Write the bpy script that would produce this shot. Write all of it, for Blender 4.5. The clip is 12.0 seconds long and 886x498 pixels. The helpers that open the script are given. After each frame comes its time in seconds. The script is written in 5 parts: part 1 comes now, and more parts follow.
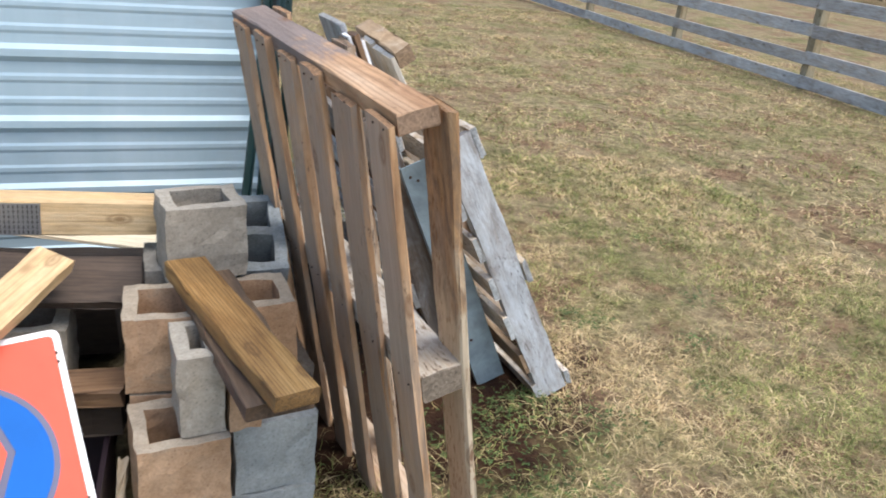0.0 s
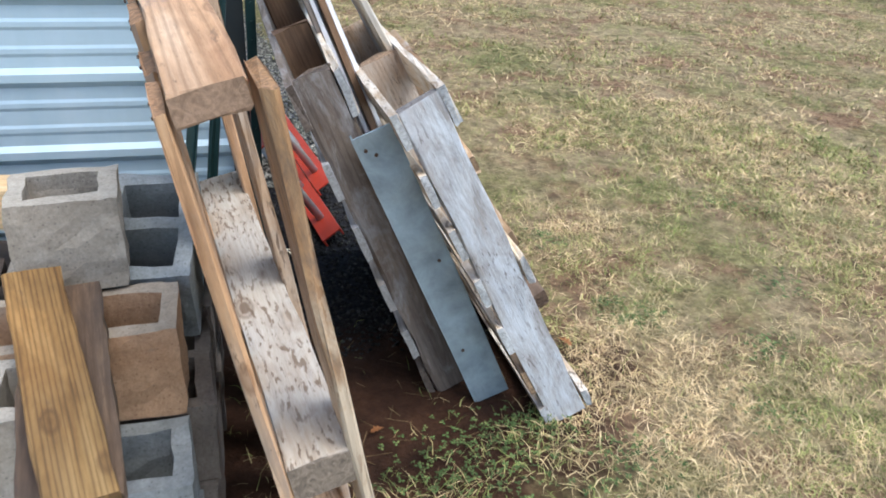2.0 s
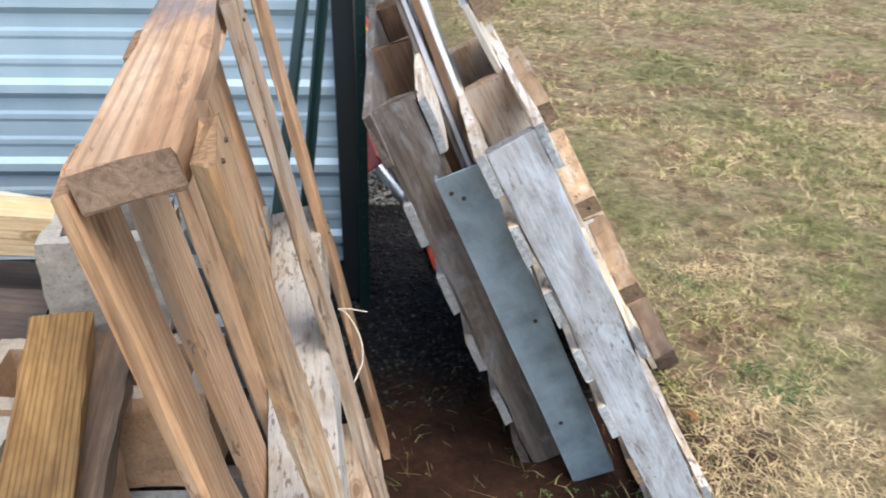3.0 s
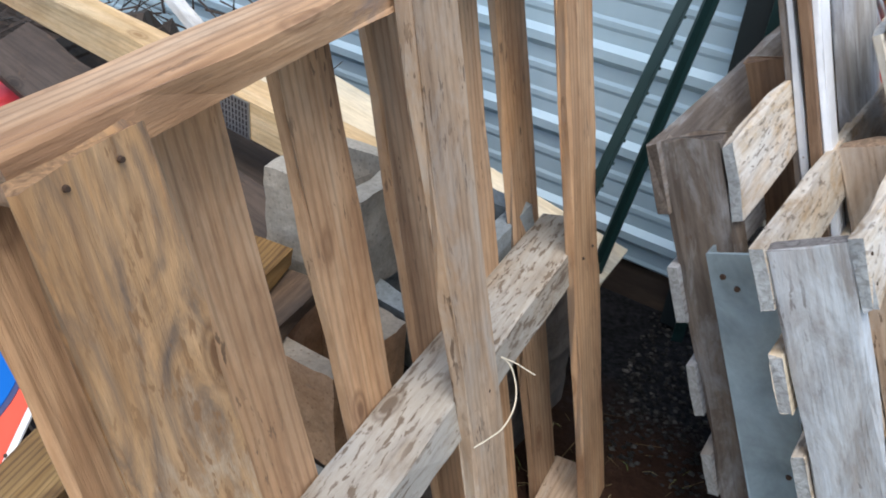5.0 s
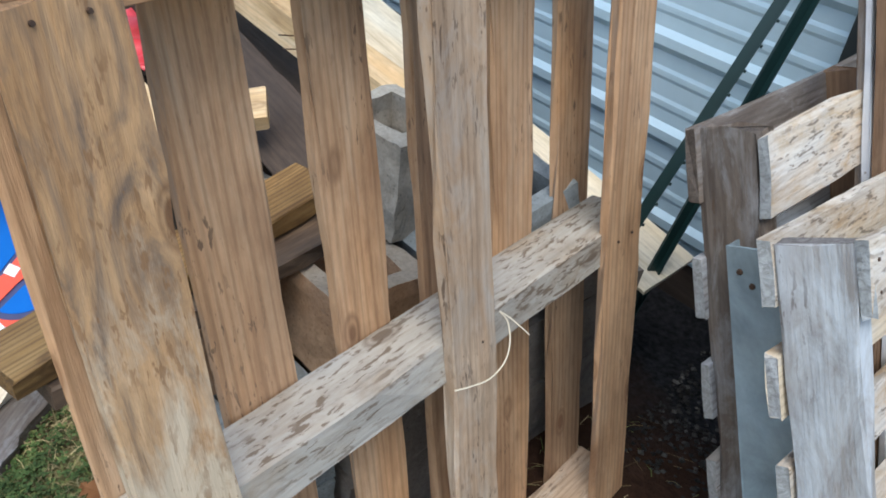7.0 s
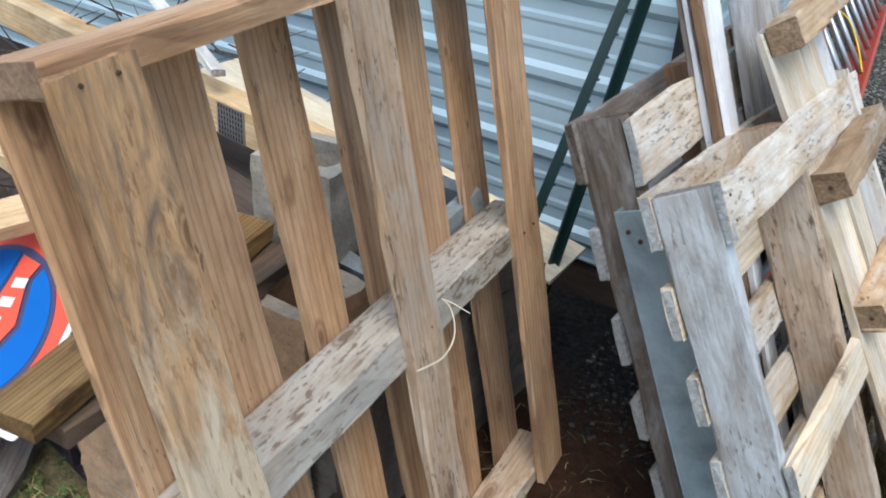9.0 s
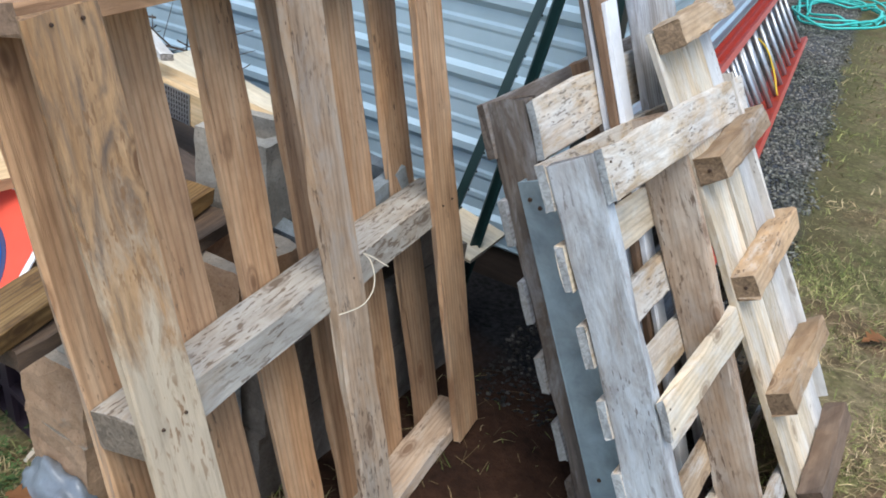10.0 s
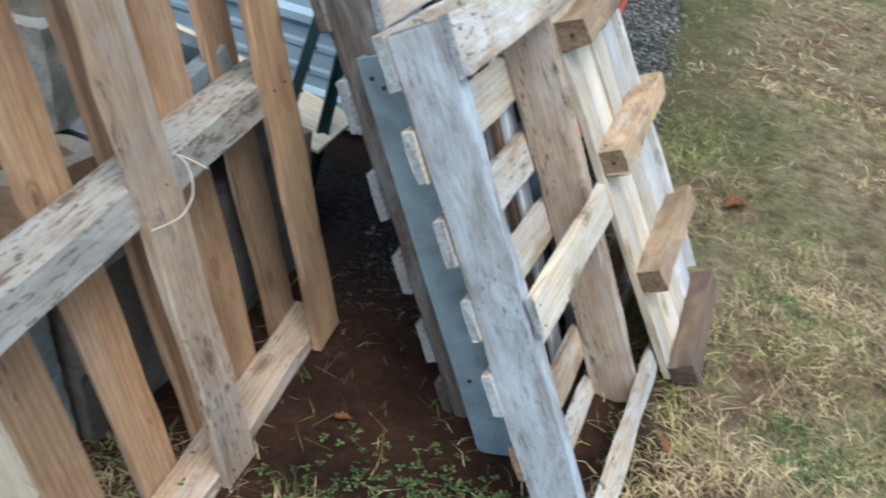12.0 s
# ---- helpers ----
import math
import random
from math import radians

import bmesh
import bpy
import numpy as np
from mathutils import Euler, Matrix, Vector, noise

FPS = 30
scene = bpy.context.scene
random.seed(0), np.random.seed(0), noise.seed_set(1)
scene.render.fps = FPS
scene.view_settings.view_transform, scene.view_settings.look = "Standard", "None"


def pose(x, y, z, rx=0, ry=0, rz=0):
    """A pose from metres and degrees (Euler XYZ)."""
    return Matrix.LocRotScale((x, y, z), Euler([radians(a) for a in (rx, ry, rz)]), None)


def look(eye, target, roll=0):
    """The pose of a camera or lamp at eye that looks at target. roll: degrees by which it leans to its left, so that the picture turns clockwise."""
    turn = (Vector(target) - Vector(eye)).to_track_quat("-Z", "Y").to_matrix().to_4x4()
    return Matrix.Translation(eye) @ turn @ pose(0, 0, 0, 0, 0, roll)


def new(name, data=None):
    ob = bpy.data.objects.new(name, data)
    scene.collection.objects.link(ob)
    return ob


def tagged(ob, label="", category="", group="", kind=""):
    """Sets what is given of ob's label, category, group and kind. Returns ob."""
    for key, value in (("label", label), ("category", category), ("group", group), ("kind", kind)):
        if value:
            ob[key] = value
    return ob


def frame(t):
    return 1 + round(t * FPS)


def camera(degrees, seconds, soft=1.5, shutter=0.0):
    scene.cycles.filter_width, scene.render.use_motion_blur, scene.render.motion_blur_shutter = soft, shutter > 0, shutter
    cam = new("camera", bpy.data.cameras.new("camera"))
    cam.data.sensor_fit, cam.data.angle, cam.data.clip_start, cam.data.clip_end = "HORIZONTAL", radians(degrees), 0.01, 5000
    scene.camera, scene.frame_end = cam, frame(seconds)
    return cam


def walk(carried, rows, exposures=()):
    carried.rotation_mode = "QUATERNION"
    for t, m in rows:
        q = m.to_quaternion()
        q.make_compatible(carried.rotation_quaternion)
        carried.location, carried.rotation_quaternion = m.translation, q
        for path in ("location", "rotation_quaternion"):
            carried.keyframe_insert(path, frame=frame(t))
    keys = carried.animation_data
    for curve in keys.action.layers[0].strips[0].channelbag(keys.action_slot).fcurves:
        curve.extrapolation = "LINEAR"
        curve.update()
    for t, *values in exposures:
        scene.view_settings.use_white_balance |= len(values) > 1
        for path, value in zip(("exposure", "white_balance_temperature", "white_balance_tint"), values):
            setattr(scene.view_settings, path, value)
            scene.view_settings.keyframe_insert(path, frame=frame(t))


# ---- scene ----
cam = camera(56.8, 12.0, soft=1.75, shutter=0.25)
PATH = [
    (0, (-0.454, -3.036, 1.499), (0.255, -1.33, 0.732), 5.5),
    (0.5, (-0.432, -2.896, 1.506), (0.4, -1.263, 0.706), 5.8),
    (1, (-0.318, -2.807, 1.48), (0.381, -1.182, 0.548), 3.9),
    (1.5, (-0.081, -2.693, 1.442), (0.396, -1.011, 0.471), 2.8),
    (2, (0.059, -2.586, 1.432), (0.51, -0.875, 0.5), 2.9),
    (2.5, (0.155, -2.383, 1.414), (0.436, -0.638, 0.477), 3.8),
    (3, (0.256, -2.318, 1.416), (0.316, -0.557, 0.471), 0.9),
    (3.5, (0.414, -2.275, 1.404), (0.015, -0.554, 0.467), 0.9),
    (3.7, (0.469, -2.259, 1.398), (-0.028, -0.562, 0.462), 1.7),
    (5.3, (0.554, -1.883, 1.432), (-0.483, -0.572, 0.334), 2.1),
    (5.5, (0.576, -1.905, 1.381), (-0.515, -0.576, 0.359), 1.2),
    (6, (0.688, -1.823, 1.365), (-0.428, -0.665, 0.176), 8.8),
    (6.5, (0.723, -1.814, 1.38), (-0.463, -0.747, 0.173), 8.6),
    (7, (0.716, -1.853, 1.394), (-0.461, -0.694, 0.266), 7.8),
    (7.2, (0.698, -1.863, 1.411), (-0.436, -0.673, 0.271), 9.1),
    (8.8, (0.748, -2.038, 1.434), (-0.285, -0.647, 0.434), 2.7),
    (9, (0.806, -2.071, 1.418), (-0.226, -0.669, 0.434), 2.9),
    (9.5, (0.932, -2.164, 1.378), (-0.108, -0.744, 0.429), 3.9),
    (10, (0.975, -2.208, 1.406), (0.027, -0.71, 0.479), 6.1),
    (10.5, (0.976, -2.207, 1.4), (0.045, -0.682, 0.5), 6.2),
    (11, (0.947, -2.183, 1.376), (0.038, -0.691, 0.404), 5.2),
    (11.5, (0.875, -2.103, 1.357), (0.054, -0.651, 0.254), 6.0),
    (12, (0.925, -2.017, 1.331), (0.34, -0.483, 0.187), 8.0),
]
EXPOSURES = [(0.0, 1.17, 6750, 10), (0.5, 1.26, 6600, 10), (1.0, 1.2, 6400, 10), (1.5, 1.1, 6350, 10), (2.5, 1.47, 6300, 8), (3.0, 1.3, 6500, 10), (3.7, 0.98, 6500, 10), (7.0, 0.88, 6250, 6), (8.9, 0.9, 6350, 6), (9.4, 0.81, 6350, 6), (10.2, 0.92, 6220, 7), (11.0, 0.88, 6200, 7), (12.0, 0.88, 5900, 3)]
walk(cam, [(t, look(eye, target, roll)) for t, eye, target, roll in PATH], EXPOSURES)
# ---- light ----
world = bpy.data.worlds.new("world")
scene.world = world
world.use_nodes = True
wn = world.node_tree.nodes
sky = wn.new("ShaderNodeTexSky")
sky.sky_type = "NISHITA"
sky.sun_disc = False
sky.sun_elevation = radians(65)
sky.sun_rotation = radians(140)
sky.air_density, sky.dust_density, sky.ozone_density = 1.0, 2.0, 1.0
world.node_tree.links.new(sky.outputs[0], wn["Background"].inputs[0])
wn["Background"].inputs[1].default_value = 0.15
sun_data = bpy.data.lights.new("sun", "SUN")
sun_data.energy, sun_data.angle, sun_data.color = 1.4, radians(45), (1.0, 0.98, 0.95)
sun = new("sun", sun_data)
sun.matrix_world = look((2.2, -2.6, 8), (0, 0, 0))

# ---- materials ----


def mat(name, rough=0.7, metal=0.0):
    m = bpy.data.materials.new(name)
    m.use_nodes = True
    b = m.node_tree.nodes["Principled BSDF"]
    b.inputs["Roughness"].default_value, b.inputs["Metallic"].default_value = rough, metal
    return m, m.node_tree.nodes, m.node_tree.links, b


def coords(n, l, scale, space="Object", shift=True):
    """Object-space coordinates, scaled, and shifted at random from piece to piece."""
    tc, mp = n.new("ShaderNodeTexCoord"), n.new("ShaderNodeMapping")
    l.new(tc.outputs[space], mp.inputs[0])
    mp.inputs["Scale"].default_value = scale
    if shift:
        oi, mu = n.new("ShaderNodeObjectInfo"), n.new("ShaderNodeVectorMath")
        mu.operation = "SCALE"
        mu.inputs[0].default_value = (37.0, 19.0, 53.0)
        l.new(oi.outputs["Random"], mu.inputs["Scale"])
        l.new(mu.outputs[0], mp.inputs["Location"])
    return mp.outputs[0]


def noise_tex(n, l, vec, scale, detail=4, rough=0.6, distort=0.0):
    t = n.new("ShaderNodeTexNoise")
    t.inputs["Scale"].default_value, t.inputs["Detail"].default_value = scale, detail
    t.inputs["Roughness"].default_value, t.inputs["Distortion"].default_value = rough, distort
    l.new(vec, t.inputs["Vector"])
    return t.outputs["Fac"]


def ramp(n, l, fac, stops):
    r = n.new("ShaderNodeValToRGB")
    e = r.color_ramp.elements
    while len(e) < len(stops):
        e.new(0.5)
    for el, (p, c) in zip(e, stops):
        el.position, el.color = p, (*c, 1) if len(c) == 3 else c
    l.new(fac, r.inputs[0])
    return r.outputs[0]


def mixed(n, l, fac, a, b, kind="MIX"):
    x = n.new("ShaderNodeMix")
    x.data_type, x.blend_type = "RGBA", kind
    for val, sock in ((fac, x.inputs[0]), (a, x.inputs[6]), (b, x.inputs[7])):
        if hasattr(val, "is_output"):
            l.new(val, sock)
        elif isinstance(val, tuple):
            sock.default_value = (*val, 1)
        else:
            sock.default_value = val
    return x.outputs[2]


def bump(n, l, b, height, strength, dist=0.01):
    bp = n.new("ShaderNodeBump")
    bp.inputs["Strength"].default_value, bp.inputs["Distance"].default_value = strength, dist
    l.new(height, bp.inputs["Height"])
    l.new(bp.outputs[0], b.inputs["Normal"])


def wood(name, dark, mid, light, stain=(0.05, 0.035, 0.025), stained=0.4, bleach=None, bleached=0.6, rough=0.75, freq=1.0, ring=0.3, flecks=0.3, fleck=(0.1, 0.06, 0.035), end=None, cap=None, grain=0.75, grey=None, greyed=0.45, swirl=0.0):
    """Sawn timber: grain along local x, growth rings, knots, flecks, dark stains and, where asked, a bleached or painted
    film (towards the end x = 0 only, where end gives the length of the bleached part)."""
    m, n, l, b = mat(name, rough)
    fine = noise_tex(n, l, coords(n, l, (5, 130 * freq, 130 * freq)), 1.0, 5, 0.7)
    wide = noise_tex(n, l, coords(n, l, (1.3, 9.5 * freq, 9.5 * freq)), 1.0, 6, 0.68, 1.8)
    w = n.new("ShaderNodeTexWave")
    w.inputs["Scale"].default_value, w.inputs["Distortion"].default_value = 1.0, 9.0
    w.inputs["Detail"].default_value, w.inputs["Detail Scale"].default_value = 2.5, 0.7
    w.bands_direction = "Y"
    l.new(coords(n, l, (0.7, 22 * freq, 12 * freq)), w.inputs["Vector"])
    c = ramp(n, l, wide, [(0.3, dark), (0.5, mid), (0.72, light)])
    tone = noise_tex(n, l, coords(n, l, (2.0, 3.5, 3.5)), 1.0, 4, 0.6, 0.5)
    c = mixed(n, l, 1.0, c, ramp(n, l, tone, [(0.3, (0.7, 0.66, 0.62)), (0.52, (1.0, 1.0, 1.0)), (0.75, (1.2, 1.18, 1.16))]), "MULTIPLY")
    hue = noise_tex(n, l, coords(n, l, (1.1, 4.5, 4.5)), 1.0, 3, 0.55, 0.7)
    c = mixed(n, l, 1.0, c, ramp(n, l, hue, [(0.35, (0.95, 1.0, 1.06)), (0.65, (1.07, 0.99, 0.88))]), "MULTIPLY")
    mottle = noise_tex(n, l, coords(n, l, (22, 60, 60)), 1.0, 4, 0.7)
    c = mixed(n, l, 1.0, c, ramp(n, l, mottle, [(0.3, (0.88, 0.87, 0.86)), (0.7, (1.1, 1.1, 1.1))]), "MULTIPLY")
    c = mixed(n, l, ring, c, ramp(n, l, w.outputs["Fac"], [(0.0, (0.5, 0.44, 0.38)), (0.4, (1, 1, 1)), (1.0, (1.08, 1.06, 1.04))]), "MULTIPLY")
    c = mixed(n, l, grain, c, ramp(n, l, fine, [(0.3, (0.74, 0.7, 0.67)), (0.5, (1, 1, 1)), (0.75, (1.08, 1.07, 1.06))]), "MULTIPLY")
    if grey:
        film = noise_tex(n, l, coords(n, l, (1.7, 5.5, 5.5)), 1.0, 7, 0.7, 0.9)
        # the side that faced the weather (local -z) has silvered more
        tg, sg, mg, ag = n.new("ShaderNodeTexCoord"), n.new("ShaderNodeSeparateXYZ"), n.new("ShaderNodeMath"), n.new("ShaderNodeMath")
        l.new(tg.outputs["Normal"], sg.inputs[0])
        mg.operation, mg.inputs[1].default_value = "MULTIPLY", -0.15
        l.new(sg.outputs[2], mg.inputs[0])
        l.new(mg.outputs[0], ag.inputs[0])
        l.new(film, ag.inputs[1])
        film = ag.outputs[0]
        f = ramp(n, l, film, [(0.92 - greyed, (0, 0, 0)), (1.12 - greyed, (0.85, 0.85, 0.85))])
        c = mixed(n, l, f, c, mixed(n, l, grain, grey, ramp(n, l, fine, [(0.3, (0.7, 0.68, 0.66)), (0.6, (1.08, 1.08, 1.08))]), "MULTIPLY"))
    blot = noise_tex(n, l, coords(n, l, (2.6 + 1.6 * swirl, 10 + 3 * swirl, 10)), 1.0, 6, 0.68, 1.1 + 1.6 * swirl)
    f = ramp(n, l, blot, [(1 - stained, (0, 0, 0)), (min(1 - stained + 0.24, 0.98), (0.78, 0.78, 0.78))])
    c = mixed(n, l, f, c, stain)
    if bleach:
        film = noise_tex(n, l, coords(n, l, (6, 16, 16)), 1.0, 6, 0.72, 0.5)
        if end:
            tc, sep, ad = n.new("ShaderNodeTexCoord"), n.new("ShaderNodeSeparateXYZ"), n.new("ShaderNodeMath")
            l.new(tc.outputs["Object"], sep.inputs[0])
            mr = n.new("ShaderNodeMapRange")
            mr.inputs[1].default_value, mr.inputs[2].default_value = end - 0.22, end + 0.22
            mr.inputs[3].default_value, mr.inputs[4].default_value = 0.22, -0.3
            l.new(sep.outputs[0], mr.inputs[0])
            ad.operation = "ADD"
            l.new(mr.outputs[0], ad.inputs[0])
            l.new(film, ad.inputs[1])
            film = ad.outputs[0]
        f = ramp(n, l, film, [(1 - bleached - 0.1, (0, 0, 0)), (1 - bleached + 0.1, (0.92, 0.92, 0.92))])
        skin = mixed(n, l, grain, bleach, ramp(n, l, fine, [(0.36, (0.62, 0.6, 0.58)), (0.52, (1, 1, 1)), (0.8, (1.08, 1.08, 1.08))]), "MULTIPLY")
        skin = mixed(n, l, 1.0, skin, ramp(n, l, tone, [(0.3, (0.72, 0.74, 0.78)), (0.7, (1.1, 1.1, 1.08))]), "MULTIPLY")
        c = mixed(n, l, f, c, skin)
    fl = noise_tex(n, l, coords(n, l, (30, 120, 120)), 1.0, 3, 0.6, 0.3)
    where = noise_tex(n, l, coords(n, l, (4, 9, 9)), 1.0, 3, 0.6)
    f = ramp(n, l, fl, [(0.63 - 0.07 * flecks, (0, 0, 0)), (0.68 - 0.07 * flecks, (1, 1, 1))])
    f = mixed(n, l, 1.0, f, ramp(n, l, where, [(0.58 - 0.16 * flecks, (0, 0, 0)), (0.7 - 0.16 * flecks, (0.8, 0.8, 0.8))]), "MULTIPLY")
    c = mixed(n, l, f, c, fleck)
    vk = n.new("ShaderNodeTexVoronoi")
    vk.inputs["Scale"].default_value = 1.0
    l.new(coords(n, l, (4.2, 9, 9)), vk.inputs["Vector"])
    c = mixed(n, l, ramp(n, l, vk.outputs["Distance"], [(0.07, (0.85, 0.85, 0.85)), (0.1, (0.25, 0.25, 0.25)), (0.13, (0.6, 0.6, 0.6)), (0.17, (0, 0, 0))]), c, (dark[0] * 0.5, dark[1] * 0.42, dark[2] * 0.36))
    # open end grain soaks up dirt
    tn, sn, ab = n.new("ShaderNodeTexCoord"), n.new("ShaderNodeSeparateXYZ"), n.new("ShaderNodeMath")
    l.new(tn.outputs["Normal"], sn.inputs[0])
    ab.operation = "ABSOLUTE"
    l.new(sn.outputs[0], ab.inputs[0])
    ends = noise_tex(n, l, coords(n, l, (1, 60, 60)), 1.0, 4, 0.65, 2.0)
    c = mixed(n, l, ramp(n, l, ab.outputs[0], [(0.75, (0, 0, 0)), (0.9, (1, 1, 1))]), c, mixed(n, l, 1.0, cap or mid, ramp(n, l, ends, [(0.35, (0.3, 0.27, 0.25)), (0.65, (0.75, 0.7, 0.66))] if not cap else [(0.35, (0.6, 0.58, 0.56)), (0.65, (1.05, 1.05, 1.05))]), "MULTIPLY"))
    oi = n.new("ShaderNodeObjectInfo")
    c = mixed(n, l, 1.0, c, ramp(n, l, oi.outputs["Random"], [(0.0, (0.82, 0.8, 0.78)), (1.0, (1.12, 1.12, 1.12))]), "MULTIPLY")
    l.new(c, b.inputs["Base Color"])
    bump(n, l, b, fine, 0.55, 0.004)
    return m


def concrete(name, a, c_, stain, amount=0.4, bare=None):
    """Rough cast concrete; where bare is given the upper faces have lost their clay film."""
    m, n, l, b = mat(name, 0.93)
    grit = noise_tex(n, l, coords(n, l, (1, 1, 1)), 150, 5, 0.7)
    lumps = noise_tex(n, l, coords(n, l, (1, 1, 1)), 38, 5, 0.65)
    blotch = noise_tex(n, l, coords(n, l, (1, 1, 1)), 9, 6, 0.62, 0.6)
    c = ramp(n, l, blotch, [(0.3, a), (0.7, c_)])
    c = mixed(n, l, ramp(n, l, noise_tex(n, l, coords(n, l, (1, 1, 1.6)), 6, 6, 0.7, 0.8), [(1 - amount, (0, 0, 0)), (1 - amount + 0.15, (0.9, 0.9, 0.9))]), c, stain)
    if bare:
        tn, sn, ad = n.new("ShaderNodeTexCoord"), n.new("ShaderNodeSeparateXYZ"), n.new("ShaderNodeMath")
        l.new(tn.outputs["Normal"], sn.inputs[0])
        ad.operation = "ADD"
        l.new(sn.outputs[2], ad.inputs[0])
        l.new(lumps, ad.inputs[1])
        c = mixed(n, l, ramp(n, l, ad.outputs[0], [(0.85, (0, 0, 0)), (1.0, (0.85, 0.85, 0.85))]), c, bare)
    c = mixed(n, l, 0.55, c, ramp(n, l, grit, [(0.3, (0.6, 0.59, 0.58)), (0.6, (1.1, 1.1, 1.1))]), "MULTIPLY")
    c = mixed(n, l, 0.7, c, ramp(n, l, lumps, [(0.3, (0.74, 0.72, 0.7)), (0.65, (1.1, 1.1, 1.1))]), "MULTIPLY")
    pore = n.new("ShaderNodeTexVoronoi")
    pore.inputs["Scale"].default_value = 75
    l.new(coords(n, l, (1, 1, 1)), pore.inputs["Vector"])
    c = mixed(n, l, ramp(n, l, pore.outputs["Distance"], [(0.08, (0.6, 0.6, 0.6)), (0.22, (0, 0, 0))]), c, (a[0] * 0.45, a[1] * 0.45, a[2] * 0.45))
    l.new(c, b.inputs["Base Color"])
    bump(n, l, b, mixed(n, l, 0.6, grit, lumps), 0.7, 0.006)
    return m


def painted(name, colour, rough=0.45, metal=0.0, wear=(0.1, 0.09, 0.08), worn=0.25, scale=14, spread=0.12):
    m, n, l, b = mat(name, rough, metal)
    big = noise_tex(n, l, coords(n, l, (1, 1, 1)), scale, 6, 0.65, 0.3)
    c = mixed(n, l, 1.0, colour, ramp(n, l, big, [(0.3, (1 - spread,) * 3), (0.7, (1 + spread,) * 3)]), "MULTIPLY")
    chip = noise_tex(n, l, coords(n, l, (1, 1, 1)), scale * 5, 4, 0.7)
    c = mixed(n, l, ramp(n, l, chip, [(1 - worn, (0, 0, 0)), (1 - worn + 0.06, (0.85, 0.85, 0.85))]), c, wear)
    l.new(c, b.inputs["Base Color"])
    bump(n, l, b, big, 0.12, 0.004)
    return m


M_PALLET = wood("pallet_timber", (0.32, 0.18, 0.095), (0.46, 0.288, 0.162), (0.53, 0.375, 0.24), stain=(0.15, 0.095, 0.065), stained=0.39, ring=0.42, grain=0.6, flecks=0.45, grey=(0.335, 0.265, 0.21), greyed=0.45)
M_PALLET_TOP = wood("pallet_top_timber", (0.33, 0.195, 0.11), (0.46, 0.3, 0.18), (0.55, 0.4, 0.27), stain=(0.15, 0.1, 0.075), stained=0.36, ring=0.5, bleach=(0.2, 0.165, 0.155), bleached=0.47, end=0.6, cap=(0.3, 0.2, 0.13), grain=0.6)
M_PALLET_WORN = wood("pallet_timber_worn", (0.36, 0.25, 0.165), (0.46, 0.345, 0.245), (0.53, 0.43, 0.33), stain=(0.22, 0.15, 0.1), stained=0.36, bleach=(0.55, 0.47, 0.385), bleached=0.45, flecks=0.9, grain=0.55, ring=0.35)
M_PALLET_STAINED = wood("pallet_timber_stained", (0.2, 0.1, 0.04), (0.4, 0.245, 0.12), (0.5, 0.35, 0.205), stain=(0.075, 0.062, 0.056), stained=0.6, bleach=(0.52, 0.425, 0.305), bleached=0.5, flecks=0.95, fleck=(0.2, 0.105, 0.045), ring=0.3, end=0.86, freq=0.6, grain=0.5, swirl=1.0, grey=(0.33, 0.26, 0.2), greyed=0.36)
M_STRINGER = wood("bleached_stringer", (0.26, 0.21, 0.16), (0.42, 0.37, 0.3), (0.52, 0.48, 0.42), stain=(0.2, 0.15, 0.1), stained=0.42, bleach=(0.54, 0.505, 0.44), bleached=0.55, flecks=1.15, fleck=(0.13, 0.085, 0.05), ring=0.15, grain=0.5)
M_GREY = wood("grey_painted_timber", (0.2, 0.2, 0.205), (0.33, 0.34, 0.355), (0.43, 0.45, 0.475), stain=(0.15, 0.14, 0.135), stained=0.37, bleach=(0.56, 0.615, 0.66), bleached=0.49, ring=0.15, flecks=0.6, fleck=(0.14, 0.12, 0.11), grain=0.3)
M_DARKGREY = wood("weathered_dark_timber", (0.1, 0.08, 0.068), (0.18, 0.155, 0.135), (0.28, 0.255, 0.235), stain=(0.06, 0.042, 0.032), stained=0.46, bleach=(0.36, 0.36, 0.36), bleached=0.4)
M_PALE = wood("pale_pine", (0.5, 0.41, 0.29), (0.62, 0.54, 0.41), (0.71, 0.65, 0.53), stain=(0.33, 0.24, 0.15), stained=0.32, bleach=(0.72, 0.69, 0.62), bleached=0.42, flecks=0.2, cap=(0.4, 0.42, 0.43), grain=0.45)
M_SLAT = wood("stained_slat", (0.36, 0.27, 0.17), (0.48, 0.38, 0.26), (0.58, 0.49, 0.37), stain=(0.25, 0.19, 0.13), stained=0.38, bleach=(0.69, 0.66, 0.6), bleached=0.53, flecks=0.95, fleck=(0.15, 0.115, 0.085), cap=(0.4, 0.43, 0.44), grain=0.6)
M_CLEAT = wood("cleat_pine", (0.3, 0.2, 0.115), (0.43, 0.315, 0.2), (0.53, 0.42, 0.3), stain=(0.16, 0.11, 0.08), stained=0.4, bleach=(0.6, 0.57, 0.52), bleached=0.36, grain=0.55, flecks=0.6)
M_CLEAT_DARK = wood("cleat_dark", (0.1, 0.07, 0.05), (0.17, 0.12, 0.085), (0.25, 0.19, 0.14), stained=0.42)
M_YELLOW = wood("fresh_lumber", (0.57, 0.4, 0.2), (0.68, 0.51, 0.3), (0.75, 0.61, 0.41), stain=(0.4, 0.29, 0.17), stained=0.26, ring=0.25, flecks=0.1)
